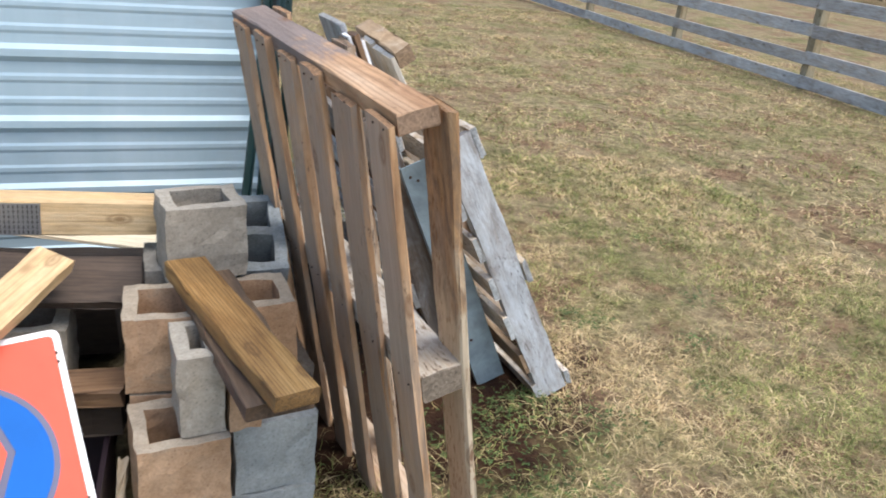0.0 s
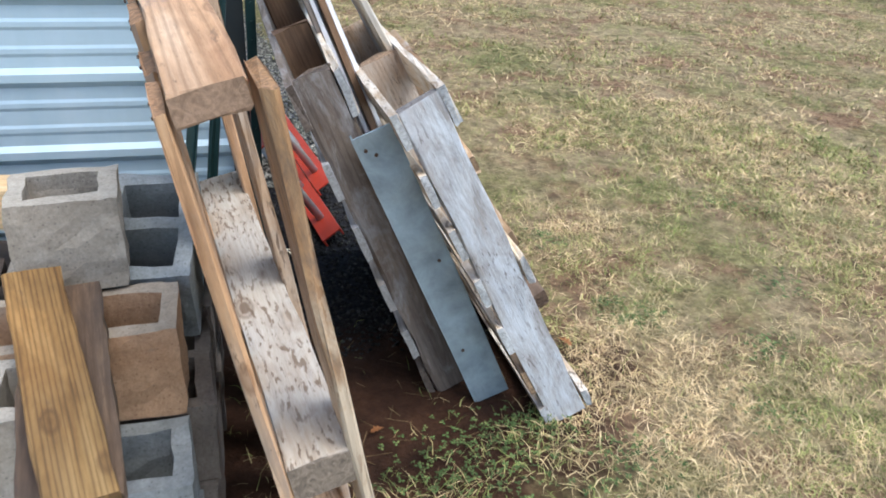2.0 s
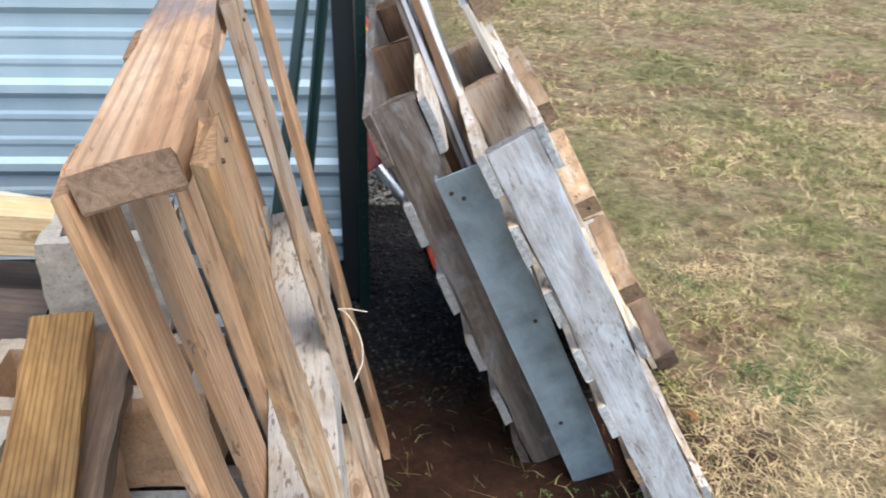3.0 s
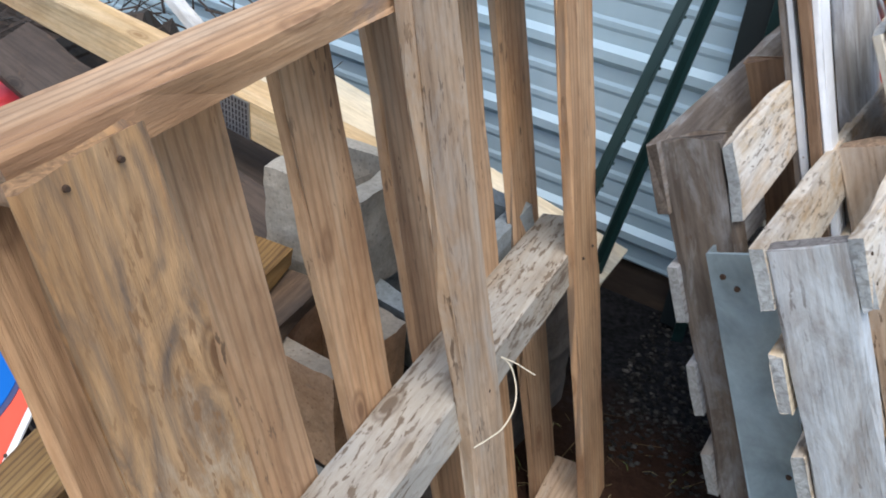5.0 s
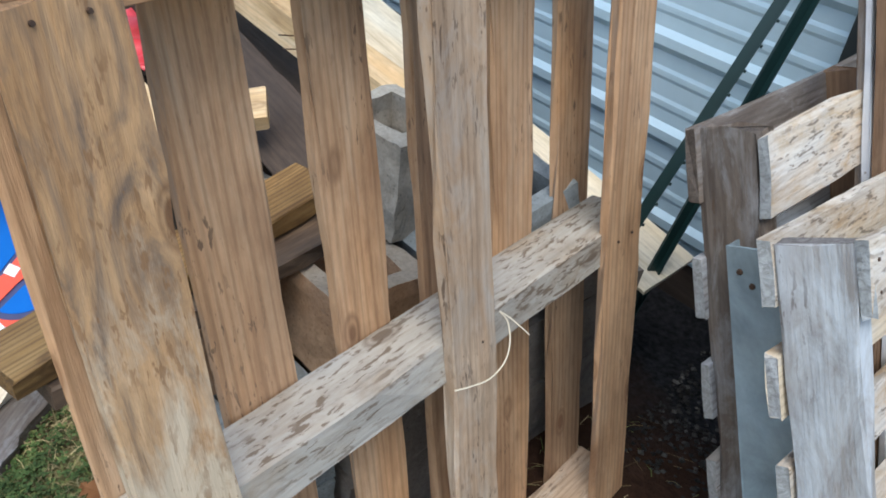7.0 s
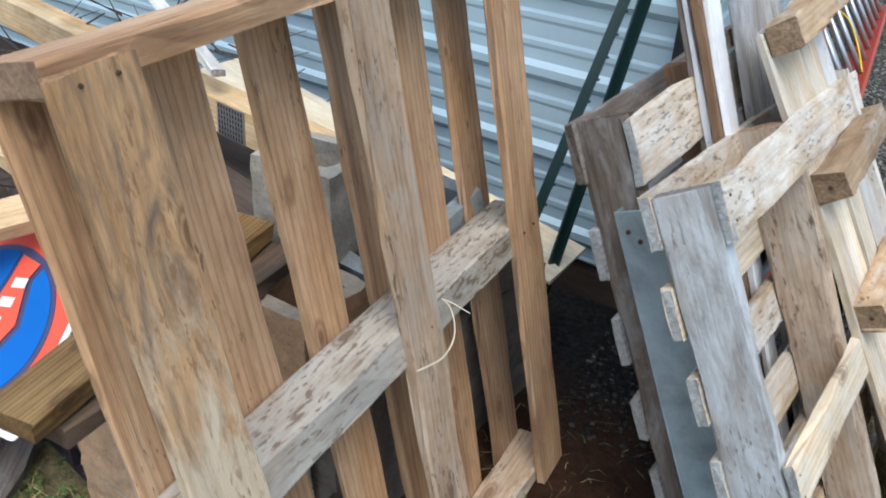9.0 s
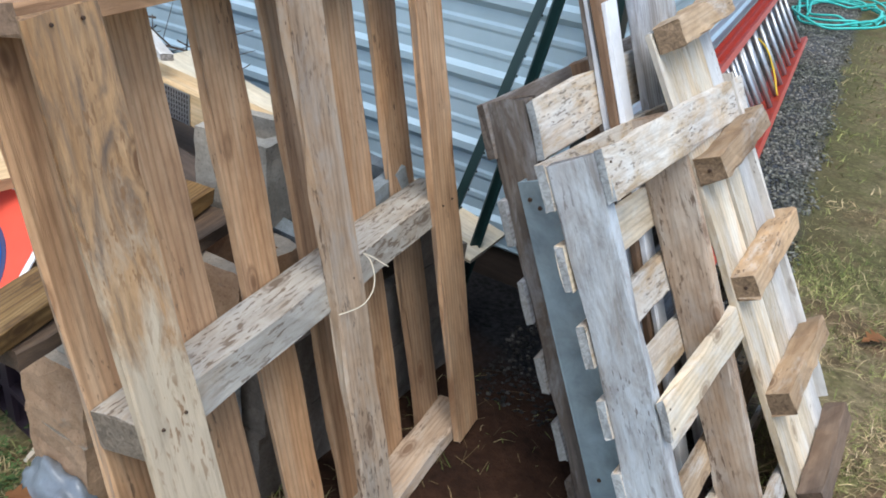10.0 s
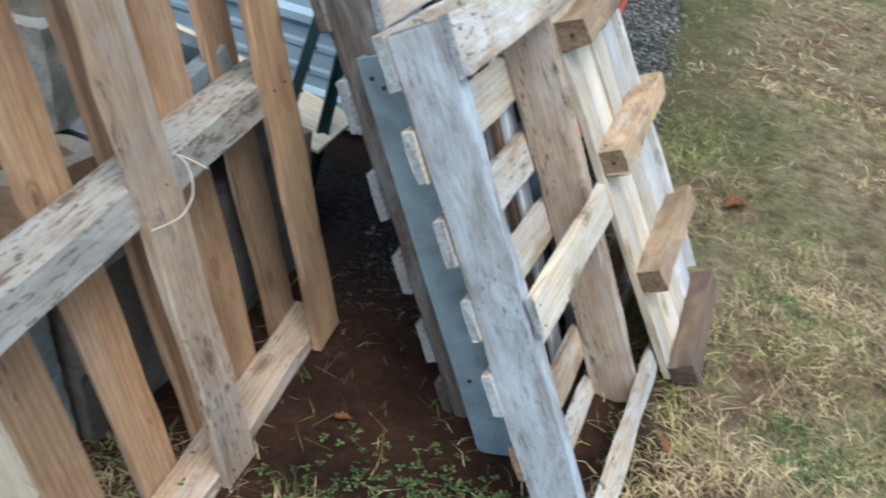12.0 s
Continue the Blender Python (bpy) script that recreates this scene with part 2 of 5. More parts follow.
M_PLANK = wood("treated_plank", (0.15, 0.08, 0.022), (0.29, 0.175, 0.06), (0.4, 0.265, 0.11), stain=(0.1, 0.06, 0.025), stained=0.36, freq=1.7, ring=0.75, flecks=0.3)
M_BROWN = wood("brown_board", (0.1, 0.06, 0.035), (0.18, 0.11, 0.065), (0.25, 0.165, 0.1), stained=0.42)
M_DARKPLANK = wood("dark_plank", (0.06, 0.04, 0.028), (0.12, 0.08, 0.052), (0.23, 0.155, 0.095), stain=(0.035, 0.028, 0.024), stained=0.55, flecks=0.4)
M_DARKWOOD = wood("dark_board", (0.028, 0.02, 0.015), (0.052, 0.037, 0.028), (0.085, 0.063, 0.048), stained=0.45)
M_CREAM = wood("cream_sheet", (0.66, 0.61, 0.48), (0.74, 0.7, 0.58), (0.8, 0.77, 0.67), stain=(0.6, 0.52, 0.37), stained=0.22, ring=0.1, flecks=0.0)
M_WHITEPAINT = wood("white_painted_trim", (0.6, 0.58, 0.54), (0.72, 0.71, 0.68), (0.8, 0.79, 0.77), stain=(0.3, 0.26, 0.21), stained=0.28, ring=0.1, flecks=0.3, grain=0.4)
M_PLYGREY = wood("silvered_plank", (0.2, 0.2, 0.205), (0.34, 0.345, 0.355), (0.48, 0.49, 0.5), stain=(0.13, 0.125, 0.12), stained=0.4, ring=0.5, bleach=(0.58, 0.6, 0.62), bleached=0.42, cap=(0.33, 0.34, 0.34))
M_FENCE = wood("fence_timber", (0.26, 0.245, 0.22), (0.37, 0.355, 0.335), (0.46, 0.445, 0.425), stained=0.26, bleach=(0.52, 0.52, 0.51), bleached=0.5)
M_FENCEPOST = wood("fence_post_timber", (0.25, 0.215, 0.135), (0.35, 0.305, 0.205), (0.42, 0.38, 0.27), stained=0.28)
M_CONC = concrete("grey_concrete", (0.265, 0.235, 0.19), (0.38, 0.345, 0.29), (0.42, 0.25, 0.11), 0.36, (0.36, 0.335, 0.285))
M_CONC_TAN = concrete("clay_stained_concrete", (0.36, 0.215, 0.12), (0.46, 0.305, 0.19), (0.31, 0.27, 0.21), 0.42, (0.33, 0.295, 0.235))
M_CONC_BLUE = concrete("blue_grey_concrete", (0.21, 0.235, 0.24), (0.31, 0.335, 0.335), (0.3, 0.27, 0.22), 0.34)
M_CONC_DARK = concrete("dark_concrete", (0.12, 0.1, 0.085), (0.19, 0.165, 0.14), (0.2, 0.14, 0.09), 0.35)
M_GREEN = painted("green_enamel", (0.008, 0.028, 0.028), 0.4, 0.0, (0.06, 0.05, 0.04), 0.22)
M_TRIM = painted("black_trim", (0.012, 0.018, 0.02), 0.45, 0.0, (0.05, 0.05, 0.05), 0.2)
M_RED = painted("red_fibreglass", (0.42, 0.04, 0.018), 0.42, 0.0, (0.3, 0.08, 0.05), 0.3)
M_ALU = painted("aluminium", (0.5, 0.51, 0.52), 0.42, 0.8, (0.3, 0.3, 0.3), 0.3)
M_ZINC = painted("galvanised_strip", (0.255, 0.33, 0.37), 0.5, 0.25, (0.25, 0.22, 0.18), 0.28, 11, 0.34)
M_PLATE = painted("nail_plate", (0.4, 0.42, 0.44), 0.4, 0.9, (0.2, 0.2, 0.2), 0.3)
M_HOSE = painted("turquoise_hose", (0.06, 0.52, 0.45), 0.4, 0.0, (0.1, 0.3, 0.25), 0.2)
M_ROPE = painted("yellow_rope", (0.75, 0.5, 0.04), 0.7)
M_WIRE = painted("pale_wire", (0.62, 0.55, 0.42), 0.5)
M_SIGN_RED = painted("sign_red", (0.75, 0.1, 0.06), 0.4, 0.0, (0.8, 0.6, 0.55), 0.2, 9, 0.06)
M_SIGN_WHITE = painted("sign_white", (0.8, 0.8, 0.8), 0.4, 0.0, (0.5, 0.48, 0.45), 0.2)
M_SIGN_BLUE = painted("sign_blue", (0.006, 0.115, 0.43), 0.6, 0.0, (0.3, 0.42, 0.7), 0.16, 9, 0.06)
for m_ in (M_SIGN_RED, M_SIGN_BLUE):
    m_.node_tree.nodes["Principled BSDF"].inputs["Specular IOR Level"].default_value = 0.15
M_SIGN_NAVY = painted("sign_navy", (0.05, 0.055, 0.13), 0.4)
M_PLASTIC = painted("dark_plastic", (0.03, 0.02, 0.028), 0.4)
M_NAIL = painted("rusty_nail", (0.08, 0.05, 0.035), 0.6, 0.5)
M_LEAF = painted("dry_oak_leaf", (0.32, 0.14, 0.05), 0.8)
M_FILM = painted("grey_plastic_film", (0.2, 0.225, 0.25), 0.25, 0.0, (0.16, 0.15, 0.14), 0.2, 20, 0.2)
M_REDPLASTIC = painted("red_plastic", (0.62, 0.05, 0.06), 0.3)
M_TRIMWHITE = painted("white_trim_paint", (0.72, 0.73, 0.74), 0.5, 0.0, (0.3, 0.23, 0.17), 0.3)
M_ROOF = painted("roof_metal", (0.3, 0.32, 0.34), 0.5, 0.3)


def siding():
    m, n, l, b = mat("galvanised_siding", 0.5, 0.2)
    streak = noise_tex(n, l, coords(n, l, (3, 3, 0.6), shift=False), 2.0, 5, 0.6)
    dirt = noise_tex(n, l, coords(n, l, (1.5, 1.5, 9), shift=False), 3.0, 6, 0.65)
    c = ramp(n, l, streak, [(0.3, (0.385, 0.515, 0.575)), (0.7, (0.455, 0.575, 0.635))])
    c = mixed(n, l, ramp(n, l, dirt, [(0.55, (0, 0, 0)), (0.8, (0.45, 0.45, 0.45))]), c, (0.36, 0.425, 0.45))
    l.new(c, b.inputs["Base Color"])
    bump(n, l, b, streak, 0.05, 0.02)
    return m


def ground_material():
    """Thin winter turf, red clay by the pallets, crushed stone along the shed, darkened for shade at the corner."""
    m, n, l, b = mat("yard_ground", 0.95)
    b.inputs["Specular IOR Level"].default_value = 0.12
    geo, sep = n.new("ShaderNodeNewGeometry"), n.new("ShaderNodeSeparateXYZ")
    pos = geo.outputs["Position"]
    l.new(pos, sep.inputs[0])
    patches = noise_tex(n, l, pos, 1.3, 6, 0.65)
    fine = noise_tex(n, l, pos, 45, 6, 0.75)
    straw = noise_tex(n, l, pos, 14, 5, 0.7)
    turf = ramp(n, l, patches, [(0.3, (0.13, 0.13, 0.058)), (0.42, (0.18, 0.165, 0.08)), (0.52, (0.26, 0.215, 0.13)), (0.6, (0.2, 0.15, 0.095)), (0.7, (0.16, 0.155, 0.068))])
    soil = noise_tex(n, l, pos, 2.4, 5, 0.6)
    turf = mixed(n, l, ramp(n, l, soil, [(0.5, (0, 0, 0)), (0.62, (0.9, 0.9, 0.9))]), turf, (0.19, 0.122, 0.078))
    turf = mixed(n, l, 0.9, turf, ramp(n, l, straw, [(0.32, (0.5, 0.46, 0.43)), (0.66, (1.6, 1.54, 1.42))]), "MULTIPLY")
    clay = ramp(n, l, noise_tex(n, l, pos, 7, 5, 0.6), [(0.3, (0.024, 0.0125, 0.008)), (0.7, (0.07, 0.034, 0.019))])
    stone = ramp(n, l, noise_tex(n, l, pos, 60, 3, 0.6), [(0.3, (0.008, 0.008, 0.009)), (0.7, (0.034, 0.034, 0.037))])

    def calc(op, a, b_=0.0):
        x = n.new("ShaderNodeMath")
        x.operation = op
        for v, s in ((a, x.inputs[0]), (b_, x.inputs[1])):
            if hasattr(v, "is_output"):
                l.new(v, s)
            else:
                s.default_value = v
        return x.outputs[0]

    wob = calc("MULTIPLY", calc("SUBTRACT", noise_tex(n, l, pos, 3.5, 5, 0.65), 0.5), 0.9)
    X, Y = sep.outputs[0], sep.outputs[1]
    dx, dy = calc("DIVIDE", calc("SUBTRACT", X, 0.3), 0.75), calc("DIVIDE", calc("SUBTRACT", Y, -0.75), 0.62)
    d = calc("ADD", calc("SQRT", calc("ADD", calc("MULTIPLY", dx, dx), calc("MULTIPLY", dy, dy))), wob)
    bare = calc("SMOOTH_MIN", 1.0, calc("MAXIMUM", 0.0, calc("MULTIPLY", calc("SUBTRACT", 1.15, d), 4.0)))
    e2 = calc("ADD", calc("SUBTRACT", calc("SUBTRACT", 0.75, calc("MULTIPLY", Y, 0.145)), X), calc("MULTIPLY", wob, 0.25))
    far = calc("MINIMUM", 1.0, calc("MAXIMUM", 0.0, calc("MULTIPLY", calc("ADD", calc("ADD", Y, 0.6), wob), 4.0)))
    grav = calc("MULTIPLY", far, calc("MINIMUM", 1.0, calc("MAXIMUM", 0.0, calc("MULTIPLY", e2, 9.0))))
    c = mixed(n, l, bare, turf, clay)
    # shade under the pallets is put into the stone colour near the corner
    lit_stone = ramp(n, l, noise_tex(n, l, pos, 60, 3, 0.6), [(0.3, (0.035, 0.038, 0.042)), (0.7, (0.13, 0.138, 0.15))])
    lit_share = calc("MINIMUM", 1.0, calc("MAXIMUM", 0.0, calc("MULTIPLY", calc("ADD", calc("SUBTRACT", Y, 0.9), wob), 1.4)))
    stone = mixed(n, l, lit_share, stone, lit_stone)
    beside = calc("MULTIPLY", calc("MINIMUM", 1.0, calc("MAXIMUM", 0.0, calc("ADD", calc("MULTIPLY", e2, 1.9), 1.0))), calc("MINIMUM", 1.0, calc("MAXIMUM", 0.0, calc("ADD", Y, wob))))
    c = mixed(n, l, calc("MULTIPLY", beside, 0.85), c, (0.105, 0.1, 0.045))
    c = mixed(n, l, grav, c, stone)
    c = mixed(n, l, 0.8, c, ramp(n, l, fine, [(0.3, (0.5, 0.5, 0.5)), (0.65, (1.2, 1.2, 1.2))]), "MULTIPLY")
    l.new(c, b.inputs["Base Color"])
    bump(n, l, b, fine, 0.8, 0.03)
    return m


def island_mix(name, stops, rough=0.8, trans=0.0):
    m, n, l, b = mat(name, rough)
    b.inputs["Specular IOR Level"].default_value = 0.25
    geo = n.new("ShaderNodeNewGeometry")
    c = ramp(n, l, geo.outputs["Random Per Island"], stops)
    patch = noise_tex(n, l, geo.outputs["Position"], 1.3, 4, 0.6)
    c = mixed(n, l, 0.8, c, ramp(n, l, patch, [(0.36, (0.72, 0.76, 0.56)), (0.62, (1.32, 1.2, 1.02))]), "MULTIPLY")
    clump = noise_tex(n, l, geo.outputs["Position"], 7.0, 4, 0.65)
    c = mixed(n, l, 1.0, c, ramp(n, l, clump, [(0.34, (0.62, 0.62, 0.58)), (0.64, (1.25, 1.22, 1.2))]), "MULTIPLY")
    tuft = noise_tex(n, l, geo.outputs["Position"], 26.0, 3, 0.6)
    c = mixed(n, l, 1.0, c, ramp(n, l, tuft, [(0.36, (0.66, 0.66, 0.63)), (0.62, (1.3, 1.28, 1.23))]), "MULTIPLY")
    l.new(c, b.inputs["Base Color"])
    return m


M_SIDING = siding()
M_GROUND = ground_material()
M_BLADE = island_mix("turf_blades", [(0.0, (0.35, 0.272, 0.175)), (0.25, (0.51, 0.42, 0.29)), (0.4, (0.38, 0.335, 0.195)), (0.55, (0.29, 0.215, 0.14)), (0.75, (0.48, 0.395, 0.265)), (0.93, (0.565, 0.48, 0.355)), (1.0, (0.32, 0.295, 0.16))])
M_CLOVER = island_mix("clover_leaves", [(0.0, (0.045, 0.085, 0.03)), (0.6, (0.075, 0.125, 0.05)), (1.0, (0.13, 0.165, 0.07))])
M_STRAW = island_mix("straw_bits", [(0.0, (0.1, 0.065, 0.038)), (0.7, (0.2, 0.15, 0.09)), (1.0, (0.06, 0.04, 0.028))])
# one crushed stone in two copies: darkened for shade, and lit
M_STONE_SHADED = island_mix("crushed_stone", [(0.0, (0.012, 0.012, 0.013)), (0.85, (0.032, 0.033, 0.036)), (1.0, (0.07, 0.072, 0.08))], 0.85)
M_STONE_LIT = island_mix("lit_crushed_stone", [(0.0, (0.05, 0.053, 0.058)), (0.6, (0.13, 0.138, 0.15)), (1.0, (0.24, 0.25, 0.27))], 0.85)

# ---- building blocks ----


def mesh_of(bm, material, smooth=False):
    me = bpy.data.meshes.new("mesh")
    bmesh.ops.recalc_face_normals(bm, faces=bm.faces)
    bm.to_mesh(me)
    bm.free()
    me.materials.append(material)
    if smooth:
        me.polygons.foreach_set("use_smooth", [True] * len(me.polygons))
    return me


def place(ob, m, parent=None):
    ob.parent = parent
    if parent is not None:
        up = parent.matrix_basis.copy()
        if parent.parent is not None:
            up = parent.parent.matrix_basis @ up
        m = up.inverted() @ m
    ob.matrix_basis = m
    return ob


def part(name, bm, material, parent=None, label="", at=None, smooth=False):
    """Links a bmesh as one mesh object under a thing or a part."""
    ob = new(name, mesh_of(bm, material, smooth))
    place(ob, at if at is not None else Matrix(), parent)
    return tagged(ob, label)


def thing(name, at, label, category, group=""):
    ob = new(name)
    ob.empty_display_size = 0.05
    ob.matrix_basis = at if isinstance(at, Matrix) else Matrix.Translation(at)
    return tagged(ob, label, category, group)


def axes(origin, along, up):
    """Frame with x along the length and z near the given upward direction."""
    x = Vector(along).normalized()
    z = Vector(up)
    z = (z - x * z.dot(x)).normalized()
    y = z.cross(x)
    m = Matrix((x, y, z)).transposed().to_4x4()
    m.translation = Vector(origin)
    return m


RNG = random.Random(11)


def timber(length, width, thick, rough=0.0015, chamfer=0.0028, warp=0.002, seg=9):
    """A sawn board along +x, centred in y and z, with worn uneven edges, slightly bowed, with checked ends."""
    bm = bmesh.new()
    hw, ht, c = width / 2, thick / 2, min(chamfer, thick * 0.3)
    prof = [(-hw + c, -ht), (0, -ht), (hw - c, -ht), (hw, -ht + c), (hw, ht - c), (hw - c, ht), (0, ht), (-hw + c, ht), (-hw, ht - c), (-hw, -ht + c)]
    ph, ph2 = RNG.uniform(0, 6.28), RNG.uniform(0, 6.28)
    rings = []
    for i in range(seg + 1):
        f = i / seg
        bow, bow2 = warp * math.sin(f * 3.14 + ph), warp * math.sin(f * 3.6 + ph2)
        ring = []
        for j, (y, z) in enumerate(prof):
            k = rough * (2.2 if j not in (1, 6) else 1)
            ex = RNG.uniform(-1, 1) * rough * 2 if i in (0, seg) else RNG.uniform(-0.3, 0.3) * length / seg
            ring.append(bm.verts.new((f * length + ex, y + bow + RNG.uniform(-k, k), z + bow2 + RNG.uniform(-k, k) * 0.6)))
        rings.append(ring)
    for a, b in zip(rings, rings[1:]):
        for j in range(len(prof)):
            bm.faces.new((a[j], a[(j + 1) % 10], b[(j + 1) % 10], b[j]))
    bm.faces.new(rings[0][::-1])
    bm.faces.new(rings[-1])
    return bm


def board(name, p0, p1, width, thick, up, material, parent=None, label="", **kw):
    """A timber from p0 to p1 (centre line), its thickness along the direction up."""
    p0, p1 = Vector(p0), Vector(p1)
    m = axes(p0, p1 - p0, up)
    return part(name, timber((p1 - p0).length, width, thick, **kw), material, parent, label, m)


def tube(points, radius, sides=8, closed=False):
    """A round rod or hose through the points."""
    bm = bmesh.new()
    pts = [Vector(p) for p in points]
    rings = []
    for i, p in enumerate(pts):
        d = (pts[min(i + 1, len(pts) - 1)] - pts[max(i - 1, 0)]).normalized()
        a = d.orthogonal().normalized() if abs(d.z) > 0.95 else d.cross(Vector((0, 0, 1))).normalized()
        b = d.cross(a)
        rings.append([bm.verts.new(p + (a * math.cos(k * 2 * math.pi / sides) + b * math.sin(k * 2 * math.pi / sides)) * radius) for k in range(sides)])
    for r, s in zip(rings, rings[1:]):
        for k in range(sides):
            bm.faces.new((r[k], r[(k + 1) % sides], s[(k + 1) % sides], s[k]))
    bm.faces.new(rings[0][::-1])
    bm.faces.new(rings[-1])
    return bm


def boxy(x0, y0, z0, x1, y1, z1, bevel=0.004):
    bm = bmesh.new()
    bmesh.ops.create_cube(bm, size=1)
    for v in bm.verts:
        v.co = Vector((x0 + (v.co.x + 0.5) * (x1 - x0), y0 + (v.co.y + 0.5) * (y1 - y0), z0 + (v.co.z + 0.5) * (z1 - z0)))
    if bevel:
        bmesh.ops.bevel(bm, geom=bm.edges[:], offset=bevel, segments=2, affect="EDGES", profile=0.6)
    return bm


def cells(xs, ys, zs, solid):
    """A closed mesh of the solid cells of a lattice."""
    bm, vs = bmesh.new(), {}

    def v(i, j, k):
        if (i, j, k) not in vs:
            vs[i, j, k] = bm.verts.new((xs[i], ys[j], zs[k]))
        return vs[i, j, k]

    nx, ny, nz = len(xs) - 1, len(ys) - 1, len(zs) - 1

    def full(i, j, k):
        return 0 <= i < nx and 0 <= j < ny and 0 <= k < nz and solid(i, j, k)

    for i in range(nx):
        for j in range(ny):
            for k in range(nz):
                if not full(i, j, k):
                    continue
                for d, q in (((1, 0, 0), ((1, 0, 0), (1, 1, 0), (1, 1, 1), (1, 0, 1))), ((-1, 0, 0), ((0, 0, 0), (0, 0, 1), (0, 1, 1), (0, 1, 0))),
                             ((0, 1, 0), ((0, 1, 0), (0, 1, 1), (1, 1, 1), (1, 1, 0))), ((0, -1, 0), ((0, 0, 0), (1, 0, 0), (1, 0, 1), (0, 0, 1))),
                             ((0, 0, 1), ((0, 0, 1), (1, 0, 1), (1, 1, 1), (0, 1, 1))), ((0, 0, -1), ((0, 0, 0), (0, 1, 0), (1, 1, 0), (1, 0, 0)))):
                    if not full(i + d[0], j + d[1], k + d[2]):
                        bm.faces.new([v(i + a, j + b, k + c) for a, b, c in q])
    return bm
# ---- the setting ----
CORNER = Vector((0.045, 0, 0))
SIDE = Vector((-0.164, 1.0, 0)).normalized()  # the way the shed's side wall runs


def ground_height(x, y):
    fall = -0.018 * min(max(x - 0.6, 0.0), 8.0)
    return fall + (0.012 * noise.noise((x * 1.3, y * 1.3, 0)) + 0.006 * noise.noise((x * 5, y * 5, 3)) if abs(x) < 12 and abs(y) < 14 else 0.0)


def ground():
    near = [-2.4 + 0.08 * i for i in range(70)]
    xs = [-900, -200, -60, -20, -8, -4, -3] + near + [3.4, 4, 5, 6.5, 8, 10, 14, 20, 40, 120, 400, 900]
    ys = [-900, -200, -60, -20, -8, -5, -4, -3.2] + [v - 0.5 for v in near] + [3, 3.5, 4.2, 5, 6, 7.5, 9, 12, 16, 25, 60, 200, 900]
    bm = bmesh.new()
    grid = [[bm.verts.new((x, y, ground_height(x, y))) for x in xs] for y in ys]
    for a, b in zip(grid, grid[1:]):
        for i in range(len(xs) - 1):
            bm.faces.new((a[i], a[i + 1], b[i + 1], b[i]))
    ob = part("ground", bm, M_GROUND, smooth=True)
    tagged(ob, "thin winter turf with red clay and dark crushed stone", "ground", kind="structure")


def siding_profile(z0, z1):
    """Heights and depths of the ribbed sheet: a broad rib every 0.24 m with two low ribs between."""
    pts, z = [(z0, 0.0)], z0
    k = math.floor((z0 - 0.7) / 0.241) - 1
    while True:
        c = 0.7 + k * 0.241
        for dz, d in ((-0.034, 0), (-0.014, 0.017), (0.01, 0.017), (0.026, 0), (0.058, 0), (0.068, 0.0035), (0.082, 0.0035), (0.092, 0), (0.136, 0), (0.146, 0.0035), (0.16, 0.0035), (0.17, 0)):
            if z0 + 0.004 < c + dz < z1 - 0.004:
                pts.append((c + dz, d))
        k += 1
        if c > z1:
            break
    pts.append((z1, 0.0))
    return pts


def ribbed_wall(name, start, end, out, label):
    """A sheet-metal wall between two ground points, with its ribs on the side out."""
    a, b, o = Vector(start), Vector(end), Vector(out)
    prof = siding_profile(0.13, 2.62)
    bm = bmesh.new()
    steps = 24
    cols = []
    for i in range(steps + 1):
        p = a.lerp(b, i / steps)
        w = 0.002 * math.sin(i * 1.7)
        cols.append([bm.verts.new(p + o * (d + w) + Vector((0, 0, z))) for z, d in prof] + [bm.verts.new(p - o * 0.09 + Vector((0, 0, z))) for z in (2.62, 0.13)])
    n = len(cols[0])
    for c, d in zip(cols, cols[1:]):
        for j in range(n):
            bm.faces.new((c[j], c[(j + 1) % n], d[(j + 1) % n], d[j]))
    bm.faces.new(cols[0])
    bm.faces.new(cols[-1][::-1])
    return tagged(part(name, bm, M_SIDING), label, "wall", kind="structure")


